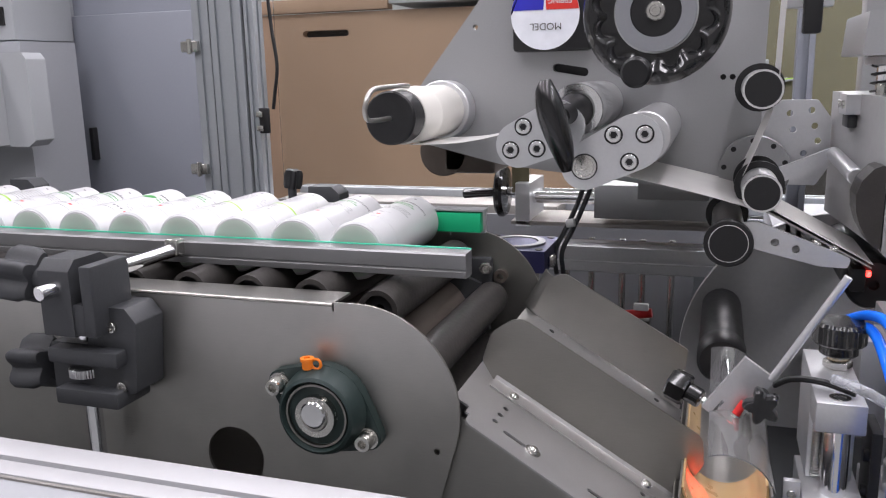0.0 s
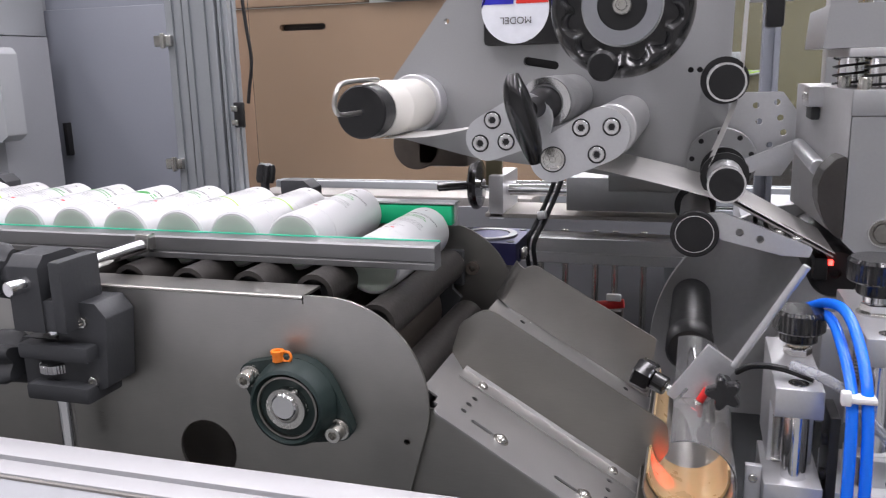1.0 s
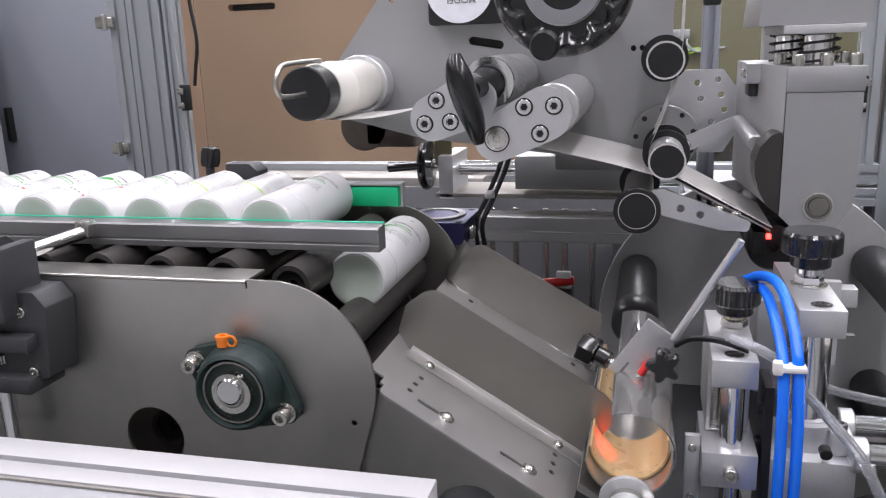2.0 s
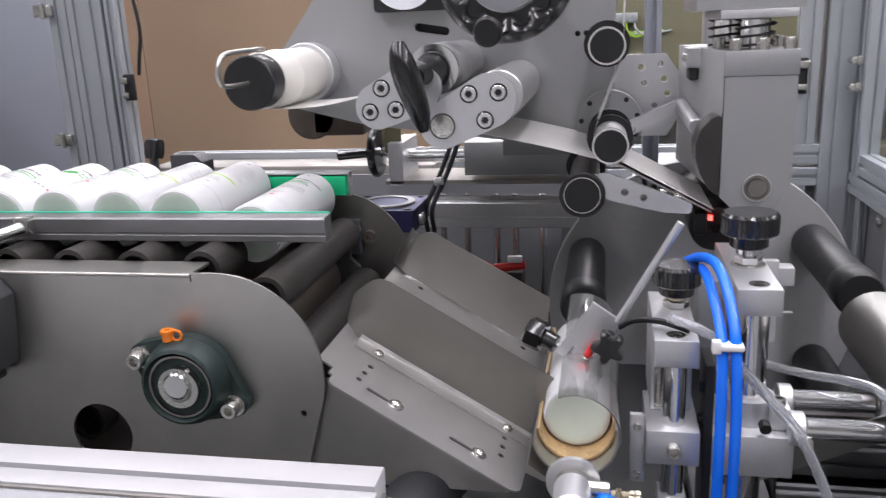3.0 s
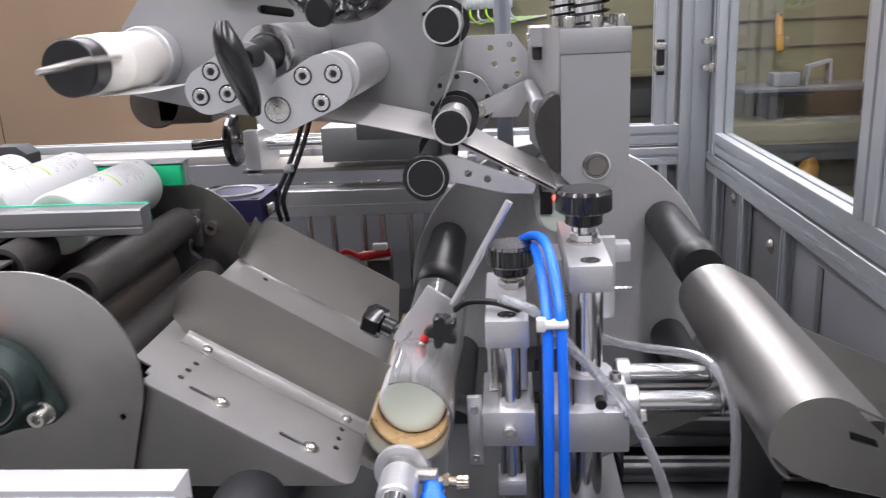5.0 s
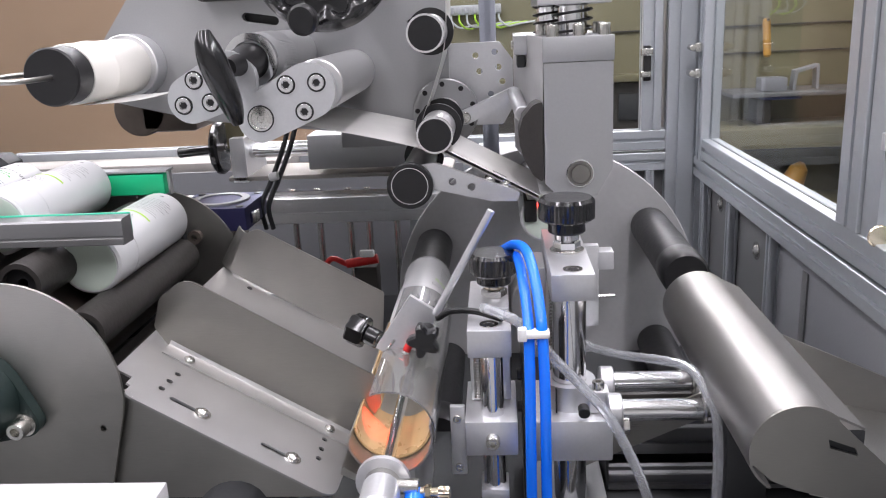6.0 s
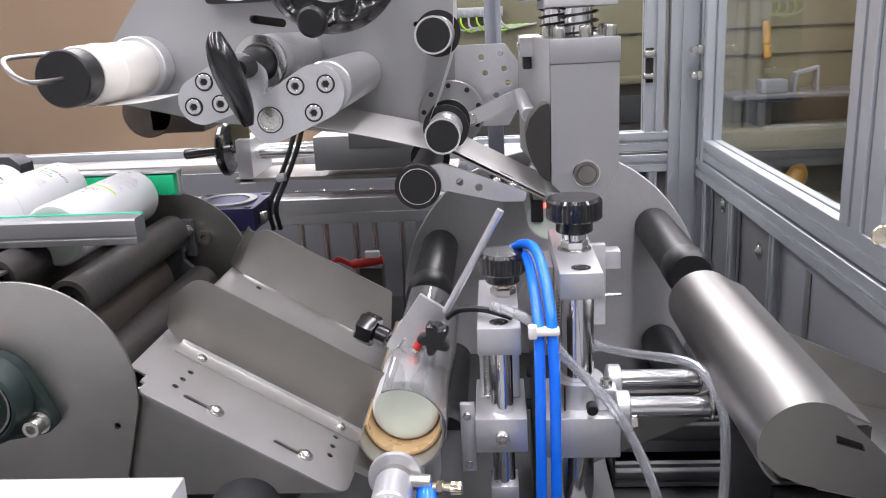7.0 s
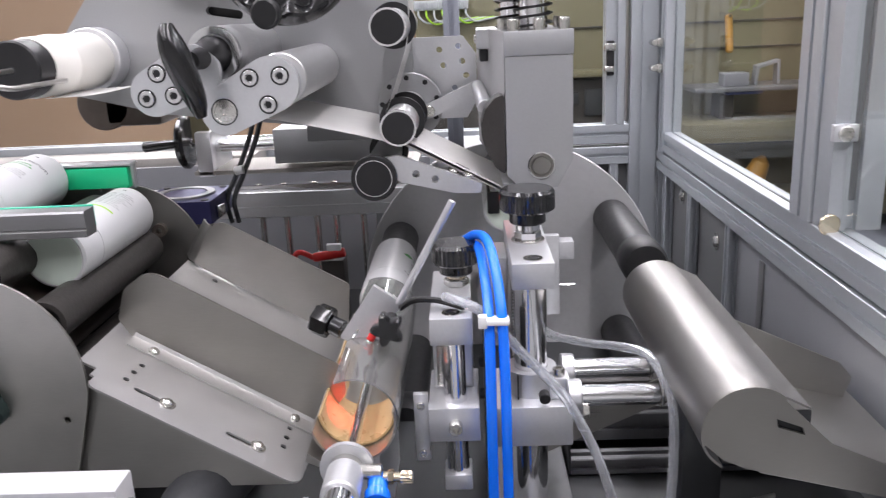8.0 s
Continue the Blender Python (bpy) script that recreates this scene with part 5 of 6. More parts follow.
        part("disc_hole", rod((0.055 + 0.039 * math.cos(a), 1.2165, 1.099 + 0.039 * math.sin(a)), (0.055 + 0.039 * math.cos(a), 1.2155, 1.099 + 0.039 * math.sin(a)), 0.0036, 12), BLACK, cl)
    # handwheel
    hx, hy, hz = -0.067, 1.03, 1.299
    hw = part("handwheel", scalloped((hx, hy + 0.03, hz), [(0, 0.048, 0), (0.004, 0.0765, 0), (0.012, 0.0825, 0), (0.022, 0.0825, 0), (0.029, 0.0785, 0), (0.0325, 0.0745, 0.0008), (0.0330, 0.0700, 0.0022), (0.0300, 0.0650, 0.0036), (0.0235, 0.0605, 0.0040), (0.0215, 0.054, 0.001), (0.0210, 0.047, 0)], 12, 0.2), BAKELITE, lh, "glossy black scalloped handwheel")
    part("wheel_ring", pipe((hx, hy + 0.004, hz), (hx, hy + 0.02, hz), 0.0450, 0.0285, 48), PANEL_MID, hw)
    part("wheel_centre", rod((hx, hy + 0.006, hz), (hx, hy + 0.03, hz), 0.0290, 40), BLACK, hw)
    part("centre_washer", rod((hx, hy + 0.001, hz), (hx, hy + 0.0065, hz), 0.0110, 32), ZINC, hw)
    part("centre_screw", socket_screw((hx, hy + 0.001, hz), (0, -1, 0), 0.0065, 0.006), ZINC, hw)
    part("wheel_shaft", rod((hx, hy + 0.03, hz), (hx, PLATE_Y, hz), 0.025, 32), ALU, hw)
    part("wheel_knob", rod((-0.084, 0.988, 1.231), (-0.082, 1.00, 1.232), 0.0172, 32, None, 0.003), BLACK, hw, "matt black round knob")
    # motor with sticker
    mo = part("motor_housing", box(-0.275, -0.165, 1.205, PLATE_Y - 0.0005, 1.262, 1.41, 0.006), BLACK, lh, "black square motor housing")
    sx, sz = -0.228, 1.312
    full = circle(sx, sz, 0.048, 48)
    part("sticker", prism(full, 1.2035, 1.2045), WHITE_LABEL, mo, "round printed sticker")
    part("sticker_blue", prism(circle(sx, sz, 0.0475, 20, 90, 180) + [(sx - 0.0475, sz + 0.006), (sx - 0.002, sz + 0.006)], 1.2028, 1.2034), BLUE_LABEL, mo)
    part("sticker_red", prism([(sx + 0.002, sz + 0.006), (sx + 0.0475, sz + 0.006)] + circle(sx, sz, 0.0475, 20, 8, 90), 1.2028, 1.2034), RED_LABEL, mo)
    write(mo, "MODEL", (sx + 0.024, 1.2026, sz - 0.012), 0.0135, INK, 180)
    write(mo, "EPPING", (sx + 0.038, 1.2024, sz + 0.021), 0.0105, WHITE_LABEL, 180)
    # peel plate
    arm = part("peel_arm", prism(rounded([(0.030, 1.062), (0.052, 1.066), (0.150, 1.028), (0.147, 1.017), (0.118, 1.018), (0.052, 1.034)], 0.004, 3), 1.006, 1.013, holes=[circle(0.072, 1.043, 0.0045, 12), circle(0.094, 1.036, 0.0045, 12)]), ALU, lh, "aluminium peel arm with holes")
    for x, z in ((0.116, 1.0425), (0.134, 1.036)):
        part("peel_screw", dome_screw((x, 1.02, z), (0.35, -0.3, 0.9), 0.007), ZINC, arm)
    part("peel_plate", prism([(0.050, 1.084), (0.172, 1.018), (0.172, 1.016), (0.050, 1.081)], 1.014, 1.19), STEEL_X, lh, "thin inclined peel plate")
    bars = bmesh.new()
    for k in range(14):
        box(0.118 + 0.0012 * k, 0.1186 + 0.0012 * k + (0.0004 if k % 3 else 0), 1.024, 1.032, 0, 0.0002, m=Matrix(((1, 0, 0, 0), (0, 1, 0, 0), (-0.535, 0, 1, 1.1137), (0, 0, 0, 1))), bm=bars)
    tagged(part("code_bars", bars, INK, lh, "small printed bars on the label"), kind="stuff")
    # backing paper web
    ribbon(lh, [(-0.375, 1.145), (-0.30, 1.149), (-0.212, 1.168), (-0.185, 1.176)], 1.05, 1.17)
    ribbon(lh, [(-0.110, 1.116), (-0.06, 1.105), (-0.01, 1.0935), (0.030, 1.083), (0.046, 1.078)], 1.02, 1.225)
    ribbon(lh, [(0.052, 1.0865), (0.100, 1.0605), (0.150, 1.0335), (0.174, 1.0205)], 1.015, 1.165)
    ribbon(lh, [(0.036, 1.110), (0.052, 1.150), (0.068, 1.205), (0.072, 1.30), (0.080, 1.50)], 1.055, 1.165)
    # rear plate with holes and link lever
    rp = part("hole_plate", prism(rounded([(0.050, 1.075), (0.135, 1.075), (0.150, 1.10), (0.150, 1.165), (0.132, 1.19), (0.050, 1.19)], 0.003, 2), 1.255, 1.262, holes=[circle(x, z, 0.0045, 12) for x, z in ((0.098, 1.172), (0.125, 1.176), (0.103, 1.150), (0.130, 1.155), (0.118, 1.118), (0.135, 1.135))]), ALU, lh, "drilled aluminium plate")
    lv = part("link_lever", prism(hull2((0.082, 1.092), 0.010, (0.150, 1.122), 0.009), 1.205, 1.212), ALU, lh)
    part("lever_screw", socket_screw((0.082, 1.205, 1.092), (0, -1, 0), 0.008, 0.004), ZINC, lv)
    part("lever_rod", rod((0.156, 1.062, 1.111), (0.150, 1.21, 1.122), 0.0092), ALU, lv)
    # slide below the plate
    part("slide_box", box(-0.178, 0.03, 1.36, 1.48, 1.0, 1.055, 0.002), ALU_DULL, lh, "grey slide carriage")
    part("carrier", box(-0.10, 0.0, PLATE_Y + 0.0125, 1.37, 1.05, 1.12, 0.002), ALU_DULL, lh)
    bb = part("slide_bearer", box(-0.318, -0.292, 1.40, 1.52, 0.975, 1.05, 0.002), ALU, lh)
    for y, r in ((1.43, 0.010), (1.49, 0.008)):
        part("slide_rod", rod((-0.292, y, 1.022), (-0.178, y, 1.022), r), CHROME, bb)
    part("slide_foot", box(-0.325, 0.05, 1.40, 1.52, 0.9775, 0.985, 0.001), DULL, lh)
    sw = part("spindle_wheel", lathe((-0.350, 1.48, 1.024), (-1, 1.48, 1.024), [(0, 0.012), (0.002, 0.043), (0.007, 0.047), (0.013, 0.047), (0.017, 0.043), (0.012, 0.036), (0.012, 0.016), (0.018, 0.012), (0.018, 0.005)], 40, None, True), BAKELITE, lh, "small black spindle handwheel")
    part("wheel_handle", rod((-0.364, 1.452, 1.026), (-0.425, 1.450, 1.022), 0.0075, 20, None, 0.002, 0.009), BAKELITE, sw)
    part("spindle", rod((-0.350, 1.48, 1.024), (-0.30, 1.48, 1.024), 0.008), CHROME, sw)
    # motor under the plate
    mt = part("drive_motor", rod((-0.40, 1.26, 1.115), (-0.40, 1.42, 1.115), 0.038, 32), BROWN_STEEL, lh, "dark drive motor")
    part("motor_box", box(-0.40, -0.315, 1.26, 1.40, 1.082, 1.15, 0.006), BROWN_STEEL, mt)
    part("motor_strip", box(-0.328, -0.298, 1.42, 1.425, 1.03, 1.10, 0.001), OLIVE, mt)
    for dx in (0, 0.010):
        part("cable", sweep([(-0.165 + dx, 1.22, 1.10), (-0.175 + dx, 1.20, 1.06), (-0.190 + dx, 1.18, 1.02), (-0.205 + dx, 1.17, 0.985), (-0.205 + dx, 1.18, 0.95)], 0.0034, 8), CLAMP, lh)
    part("cable_tie", rod((-0.19, 1.172, 1.025), (-0.178, 1.172, 1.027), 0.006), NYLON, lh)
    part("upper_strap", box(0.075, 0.125, 1.10, 1.12, 1.30, 1.32, 0.002), ALU, lh)
    part("upper_clamp", box(0.092, 0.112, 1.08, 1.10, 1.27, 1.33, 0.003), BLACK, lh)
    part("upright_bar", profile_beam(0.104, 0.128, 1.30, 1.324, 0.98, 1.9, "z"), PANEL_DARK, lh)
    part("sensor_head", box(0.155, 0.17, 1.03, 1.08, 0.985, 1.012, 0.002), BLACK, lh)
    part("sensor_lamp", box(0.1705, 0.176, 1.034, 1.042, 1.002, 1.008, 0.001), GLOW, lh)
    return clip, mx, mz


def scalloped(at, profile, waves, turn):
    """A wheel rim facing -y whose (height, radius, wave) rows swing in and out round it."""
    bm, n, rings = bmesh.new(), 144, []
    for h, r, w in profile:
        row = []
        for k in range(n):
            a = 2 * math.pi * k / n
            rr = r + w * math.cos(waves * (a + turn))
            row.append(bm.verts.new((at[0] + rr * math.cos(a), at[1] - h, at[2] + rr * math.sin(a))))
        rings.append(row)
    for a, c in zip(rings, rings[1:] + rings[:1]):
        for k in range(n):
            bm.faces.new((a[k], a[(k + 1) % n], c[(k + 1) % n], c[k]))
    return bm


def ribbon(parent, line, y0, y1):
    """A strip of backing paper, 0.4 mm thick, across the rollers."""
    pts = smooth_path([(x, 0, z) for x, z in line], 6)
    upper = [(p.x, p.z) for p in pts]
    lower = [(p.x, p.z - 0.0006) for p in pts][::-1]
    return part("backing_web", prism(upper + lower, y0, y1), FILM, parent, "translucent backing paper web")


def write(parent, text, place, size, material, turn):
    """Lettering as thin raised mesh on a face that looks towards -y."""
    cu = bpy.data.curves.new("lettering", "FONT")
    cu.body, cu.size, cu.extrude = text, size, 0.0001
    tmp = new("lettering", cu)
    bpy.context.view_layer.update()
    me = bpy.data.meshes.new_from_object(tmp.evaluated_get(bpy.context.evaluated_depsgraph_get()))
    bpy.data.objects.remove(tmp)
    bm = bmesh.new()
    bm.from_mesh(me)
    bmesh.ops.transform(bm, matrix=pose(*place, 90, 0, 0) @ pose(0, 0, 0, 0, 0, turn), verts=bm.verts)
    return part("lettering", bm, material, parent)


CLIP, CLIP_X, CLIP_Z = label_head()


def press_head():
    ph = thing("press_head", "grey aluminium press head with springs on top", "press head", (0.22, 1.06, 0.98))
    body = prism(rounded([(0.179, 1.036), (0.195, 1.020), (0.238, 1.020), (0.256, 1.052), (0.256, 1.172), (0.179, 1.172)], 0.002, 2), 1.009, 1.12)
    part("body", body, ALU_DULL, ph, "matt grey block")
    cap = part("cap_plate", box(0.178, 0.257, 1.008, 1.125, 1.1725, 1.200, 0.001), ALU_DULL, ph)
    for x, y in ((0.190, 1.017), (0.219, 1.017), (0.247, 1.017), (0.182, 1.10), (0.250, 1.10)):
        part("cap_screw", socket_screw((x, y, 1.200), (0, 0, 1), 0.007, 0.013), ZINC, cap)
    part("button", lathe((0.219, 1.009, 1.047), (0.219, -1, 1.047), [(0, 0.0145), (0.002, 0.0145), (0.002, 0.012), (0.0005, 0.0115), (0.0005, 0.0105), (0.0035, 0.010), (0.0035, 0)], 32), STEEL_SHADED, ph, "round flush pin")
    part("button_ring", pipe((0.219, 1.0065, 1.047), (0.219, 1.009, 1.047), 0.0158, 0.0146, 32), CHROME, ph)
    # tapered rear of the block
    part("rear_body", prism([(0.1785, 1.1205), (0.256, 1.1205), (0.256, 1.317), (0.1785, 1.317)], 1.035, 1.199, axis="z"), ALU_DULL, ph)
    part("side_cheek", prism([(0.1782, 1.012), (0.1782, 1.275), (0.151, 1.275), (0.1725, 1.055)], 1.038, 1.200, axis="z"), DISC, ph, "tapered side cheek")
    sb = part("side_block", prism(rounded([(1.130, 1.176), (1.190, 1.176), (1.190, 1.200), (1.130, 1.200)], 0.002, 2), 0.1495, 0.166, axis="x"), ALU, ph)
    for y in (1.145, 1.175):
        part("block_screw", socket_screw((0.1495, y, 1.188), (-1, 0, 0), 0.005, 0.003), ZINC, sb)
    part("block_stop", box(0.153, 0.164, 1.138, 1.182, 1.160, 1.1755, 0.002), TABLE, ph)
    for x, y, r in ((0.215, 1.048, 0.0165), (0.196, 1.135, 0.0165)):
        sp = part("guide_rod", rod((x, y, 1.200), (x, y, 1.234), r, 32), CHROME, ph)
        part("spring", spring((x, y, 1.203), (x, y, 1.233), r + 0.0048, 0.0015, 3), BLACK, sp)
    part("upper_plate", box(0.174, 0.256, 1.024, 1.19, 1.234, 1.2435, 0.001), DISC, ph, "dark steel plate")
    part("upper_block", prism(rounded([(0.148, 1.244), (0.264, 1.244), (0.264, 1.29), (0.152, 1.29)], 0.002, 2), 1.030, 1.20), ALU_DULL, ph)
    tp = part("air_chamber", rod((0.218, 1.085, 1.2905), (0.218, 1.085, 1.48), 0.030, 40), ACRYLIC, ph, "clear air chamber")
    part("press_pad", prism(rounded([(0.1778, 1.131), (0.166, 1.126), (0.155, 1.113), (0.150, 1.097), (0.151, 1.080), (0.156, 1.064), (0.166, 1.046), (0.1778, 1.036)], 0.004, 3), 1.0095, 1.056), RUBBER, ph, "black rubber press pad")
    part("column", box(0.19, 0.245, 1.318, 1.36, 0.99, 1.5, 0.002), ALU_DULL, ph)


press_head()


def small_parts():
    fan = thing("clutch_block", "dark blue anodised square block with round face", "machine part", (-0.24, 1.15, 0.94))
    part("block", prism(rounded([(-0.305, 1.095), (-0.205, 1.095), (-0.205, 1.20), (-0.305, 1.20)], 0.004, 2), 0.970, 1.0, holes=[], axis="z"), PURPLE, fan)
    part("round_face", pipe((-0.255, 1.147, 1.0), (-0.255, 1.147, 1.003), 0.040, 0.030, 40), ALU_DULL, fan)
    part("face_disc", rod((-0.255, 1.147, 1.0), (-0.255, 1.147, 1.002), 0.029, 32), PURPLE, fan)
    for x, y in ((-0.295, 1.105), (-0.215, 1.105), (-0.295, 1.19), (-0.215, 1.19)):
        part("corner_hole", rod((x, y, 1.0), (x, y, 1.0012), 0.0055, 14), BLACK, fan)
    part("cable_gland", box(-0.2045, -0.196, 1.11, 1.13, 0.975, 0.990, 0.002), ZINC, fan)
    part("stand_foot", box(-0.28, -0.23, 1.12, 1.18, 0.70, 0.970, 0.002), DULL, fan)
    va = thing("air_valve", "small red lever air valve on a hose", "valve", (-0.11, 1.41, 0.83))
    part("valve_body", rod((-0.14, 1.41, 0.825), (-0.085, 1.41, 0.833), 0.008), RED, va)
    part("valve_lever", box(-0.115, -0.090, 1.40, 1.41, 0.838, 0.850, 0.002), NYLON, va)
    part("valve_hose", sweep([(-0.14, 1.41, 0.825), (-0.165, 1.41, 0.835), (-0.18, 1.42, 0.81), (-0.165, 1.43, 0.77), (-0.15, 1.43, 0.70)], 0.005, 10), RED, va)
    part("valve_block", box(-0.13, -0.09, 1.42, 1.46, 0.70, 0.815, 0.003), OLIVE_DARK, va)
    lm = thing("drive_motor", "dark motor with corrugated hose below the chute", "motor", (-0.1, 0.78, 0.70))
    part("pipe", sweep([(-0.070, 0.80, 0.835), (-0.100, 0.75, 0.822), (-0.126, 0.70, 0.802), (-0.134, 0.675, 0.782)], 0.031, 22), CLAMP, lm, "dark rubber pipe")
    part("corrugated_hose", corrugated([(-0.134, 0.676, 0.783), (-0.130, 0.655, 0.764), (-0.105, 0.640, 0.750), (-0.060, 0.635, 0.746)], 0.027), CLAMP, lm, "grey corrugated hose")
    part("hose_tie", pipe((-0.1335, 0.6785, 0.7850), (-0.1345, 0.6750, 0.7815), 0.0335, 0.030), NYLON, lm)
    part("tie_tail", box(-0.104, -0.090, 0.660, 0.668, 0.776, 0.784, 0.001), NYLON, lm)
    lk = part("lock_pin", rod((-0.085, 0.70, 0.787), (-0.058, 0.70, 0.787), 0.009), CHROME, lm)
    part("lock_collar", rod((-0.062, 0.70, 0.787), (-0.054, 0.70, 0.787), 0.013), BLACK, lk)
    part("bed_bar", rod((-0.05, 0.74, 0.715), (0.10, 0.74, 0.715), 0.006), CHROME, lm)
    part("bed_hose", sweep([(-0.06, 0.83, 0.712), (0.0, 0.825, 0.714), (0.06, 0.815, 0.715), (0.09, 0.795, 0.712), (0.098, 0.775, 0.708)], 0.0055, 10), BLUE, lm, "blue air hose lying on the bed")
    cv = thing("lower_belt", "dark belt unit under the discharge sleeve", "belt", (0.3, 1.1, 0.70))
    part("belt", box(0.24, 0.50, 0.985, 1.05, 0.702, 0.780, 0.010), RUBBER, cv)
    part("side_rail", profile_beam(0.24, 0.50, 0.955, 0.980, 0.715, 0.750, "x"), PANEL_DEEP, cv, "dark side rail")
    part("side_rail", profile_beam(0.24, 0.50, 0.900, 0.925, 0.702, 0.722, "x"), PANEL_DEEP, cv, "dark side rail")
    part("end_bracket", box(0.236, 0.2395, 0.90, 1.05, 0.702, 0.755, 0.001), TABLE, cv)


def corrugated(points, r):
    return sweep(points, r, 20, 10, None, lambda f: r * (1 + 0.06 * math.sin(f * 2 * math.pi * 14)))


small_parts()


# ---- bottles ----
BR, BL = 0.0310, 0.183


def patch(bm, a0, a1, y0, y1, r=BR + 0.0003):
    """A thin printed patch on the bottle's round side; angles in degrees from the top."""
    n = max(2, int((a1 - a0) / 6))
    lo, hi = [], []
    for i in range(n + 1):
        a = radians(a0 + (a1 - a0) * i / n)
        lo.append(bm.verts.new((r * math.sin(a), y0, r * math.cos(a))))
        hi.append(bm.verts.new((r * math.sin(a), y1, r * math.cos(a))))
    for i in range(n):
        bm.faces.new((lo[i], lo[i + 1], hi[i + 1], hi[i]))


def word_rows(bm, rnd, a0, a1, y0, step, count, height, word, gap):
    """Rows of short printed bars round the bottle, with ragged ends."""
    for k in range(count):
        y, a, end = y0 + step * k, a0, a1 - rnd.random() * 0.25 * (a1 - a0)
        while a < end:
            w = word * (0.4 + rnd.random())
            patch(bm, a, a + w, y, y + height * (0.8 + 0.2 * rnd.random()))
            a += w + gap


def wrapped(bm, text, a0, y0, size):
    """A word wrapped round the bottle, its letters upright towards the far end."""
    cu = bpy.data.curves.new("lettering", "FONT")
    cu.body, cu.size = text, size
    tmp = new("lettering", cu)
    bpy.context.view_layer.update()
    me = bpy.data.meshes.new_from_object(tmp.evaluated_get(bpy.context.evaluated_depsgraph_get()))
    bpy.data.objects.remove(tmp)
    r = BR + 0.0003
    at = []
    for v in me.vertices:
        a = radians(a0) + v.co.x / BR
        at.append(bm.verts.new((r * math.sin(a), y0 + v.co.y, r * math.cos(a))))
    for p in me.polygons:
        bm.faces.new([at[k] for k in p.vertices])


def bottle():
    """A white printed bottle lying along y, from its base at y = 0."""
    bo = thing("bottle", "white plastic bottle with green and grey print, lying down", "bottle", (0, 0, 0), group="bottles on the line")
    part("body", lathe((0, 0, 0), (0, 1, 0), [(0.0006, BR - 0.004), (0.0006, BR - 0.0022), (0.0028, BR), (0.042, BR), (0.0424, BR - 0.0004), (0.043, BR - 0.0004), (0.0434, BR), (BL - 0.004, BR), (BL - 0.001, BR - 0.0015), (BL, BR - 0.004), (BL, 0.02), (BL - 0.006, 0.019), (BL - 0.006, 0)], 48), BOTTLE, bo)
    part("base", lathe((0, 0, 0), (0, 1, 0), [(0.0015, 0), (0.0015, 0.018), (0.0, 0.022), (0.0, BR - 0.0038), (0.002, BR - 0.0038)], 48), BOTTLE_END, bo, "pale base with the green strip's reflection in its colour")
    rnd = random.Random(4)
    # front: a leaf, one large word, rows of small print, a row of marks
    bm = bmesh.new()
    wrapped(bm, "serum", 8, 0.1385, 0.0105)
    word_rows(bm, rnd, -26, 4, 0.139, 0.1, 1, 0.0036, 7, 1.5)
    word_rows(bm, rnd, -18, 44, 0.092, 0.0042, 4, 0.0011, 6, 2.2)
    word_rows(bm, rnd, -20, 20, 0.066, 0.004, 2, 0.0010, 6, 2.2)
    for a in (-34, -24, -14):
        patch(bm, a, a + 5, 0.053, 0.0562)
    patch(bm, 6, 12, 0.161, 0.1632)
    # back: dense columns of small print
    word_rows(bm, rnd, 158, 216, 0.106, 0.0050, 10, 0.0009, 11, 2.0)
    word_rows(bm, rnd, 140, 196, 0.070, 0.0036, 4, 0.0011, 6, 2.2)
    patch(bm, 176, 184, 0.058, 0.0605)
    patch(bm, 180, 187, 0.165, 0.1675)
    tagged(part("printed_text", bm, PRINT, bo, "small dark printed text"), kind="stuff")
    bm = bmesh.new()
    for i in range(12):
        patch(bm, 146 + 6 * i, 152.2 + 6 * i, 0.0935 - 0.0004 * i, 0.0968 - 0.0004 * i)
    part("lime_band", bm, LIME, bo, "lime green printed band")
    bm = bmesh.new()
    for i in range(12):
        f = i / 11
        h = 0.0062 * math.sin(math.pi * (0.06 + 0.88 * f)) ** 0.8
        patch(bm, -46 + 26 * f, -46 + 26 * (f + 0.1), 0.118 - h + 0.008 * f, 0.118 + h + 0.008 * f)
    part("leaf_mark", bm, LEAF_GREEN, bo, "green leaf mark")
    bm = bmesh.new()
    word_rows(bm, rnd, -14, 30, 0.1225, 0.0062, 2, 0.0030, 5, 1.6)
    tagged(part("green_words", bm, LEAF_GREEN, bo, "green printed words"), kind="stuff")
    bm = bmesh.new()
    patch(bm, -2, 6, 0.0525, 0.0570)
    part("red_mark", bm, RED_INK, bo, "small red printed marks")
    return bo


FIRST = bottle()
BOTTLES = [FIRST] + [copy_thing(FIRST, pose(0, 0, 0)) for _ in range(10)]
TURNS = [6, 2, 196, 190, 8, 48, 22, 12, 200, 10, 0]


def glide(rows, t):
    """Straight interpolation in rows of (time, values...)."""
    if t <= rows[0][0]:
        return rows[0][1:]
    for a, c in zip(rows, rows[1:]):
        if t <= c[0]:
            f = (t - a[0]) / (c[0] - a[0])
            return tuple(p + (q - p) * f for p, q in zip(a[1:], c[1:]))
    return rows[-1][1:]


# turret angle turned so far, in degrees
INDEX = [(0, 0), (3.98, 0), (4.1, 9), (4.2, 21), (4.3, 34), (4.4, 44), (4.5, 51.5), (4.6, 57), (4.72, 60), (6.28, 60), (6.4, 69), (6.5, 81), (6.6, 94), (6.7, 104), (6.8, 112), (6.9, 118), (7.0, 120), (8, 120)]
SEAT_Y, HOME_Y, SLIP = 1.012, 0.745, 0.022
ROW_Y, ROW_Z = 0.803, 1.0575
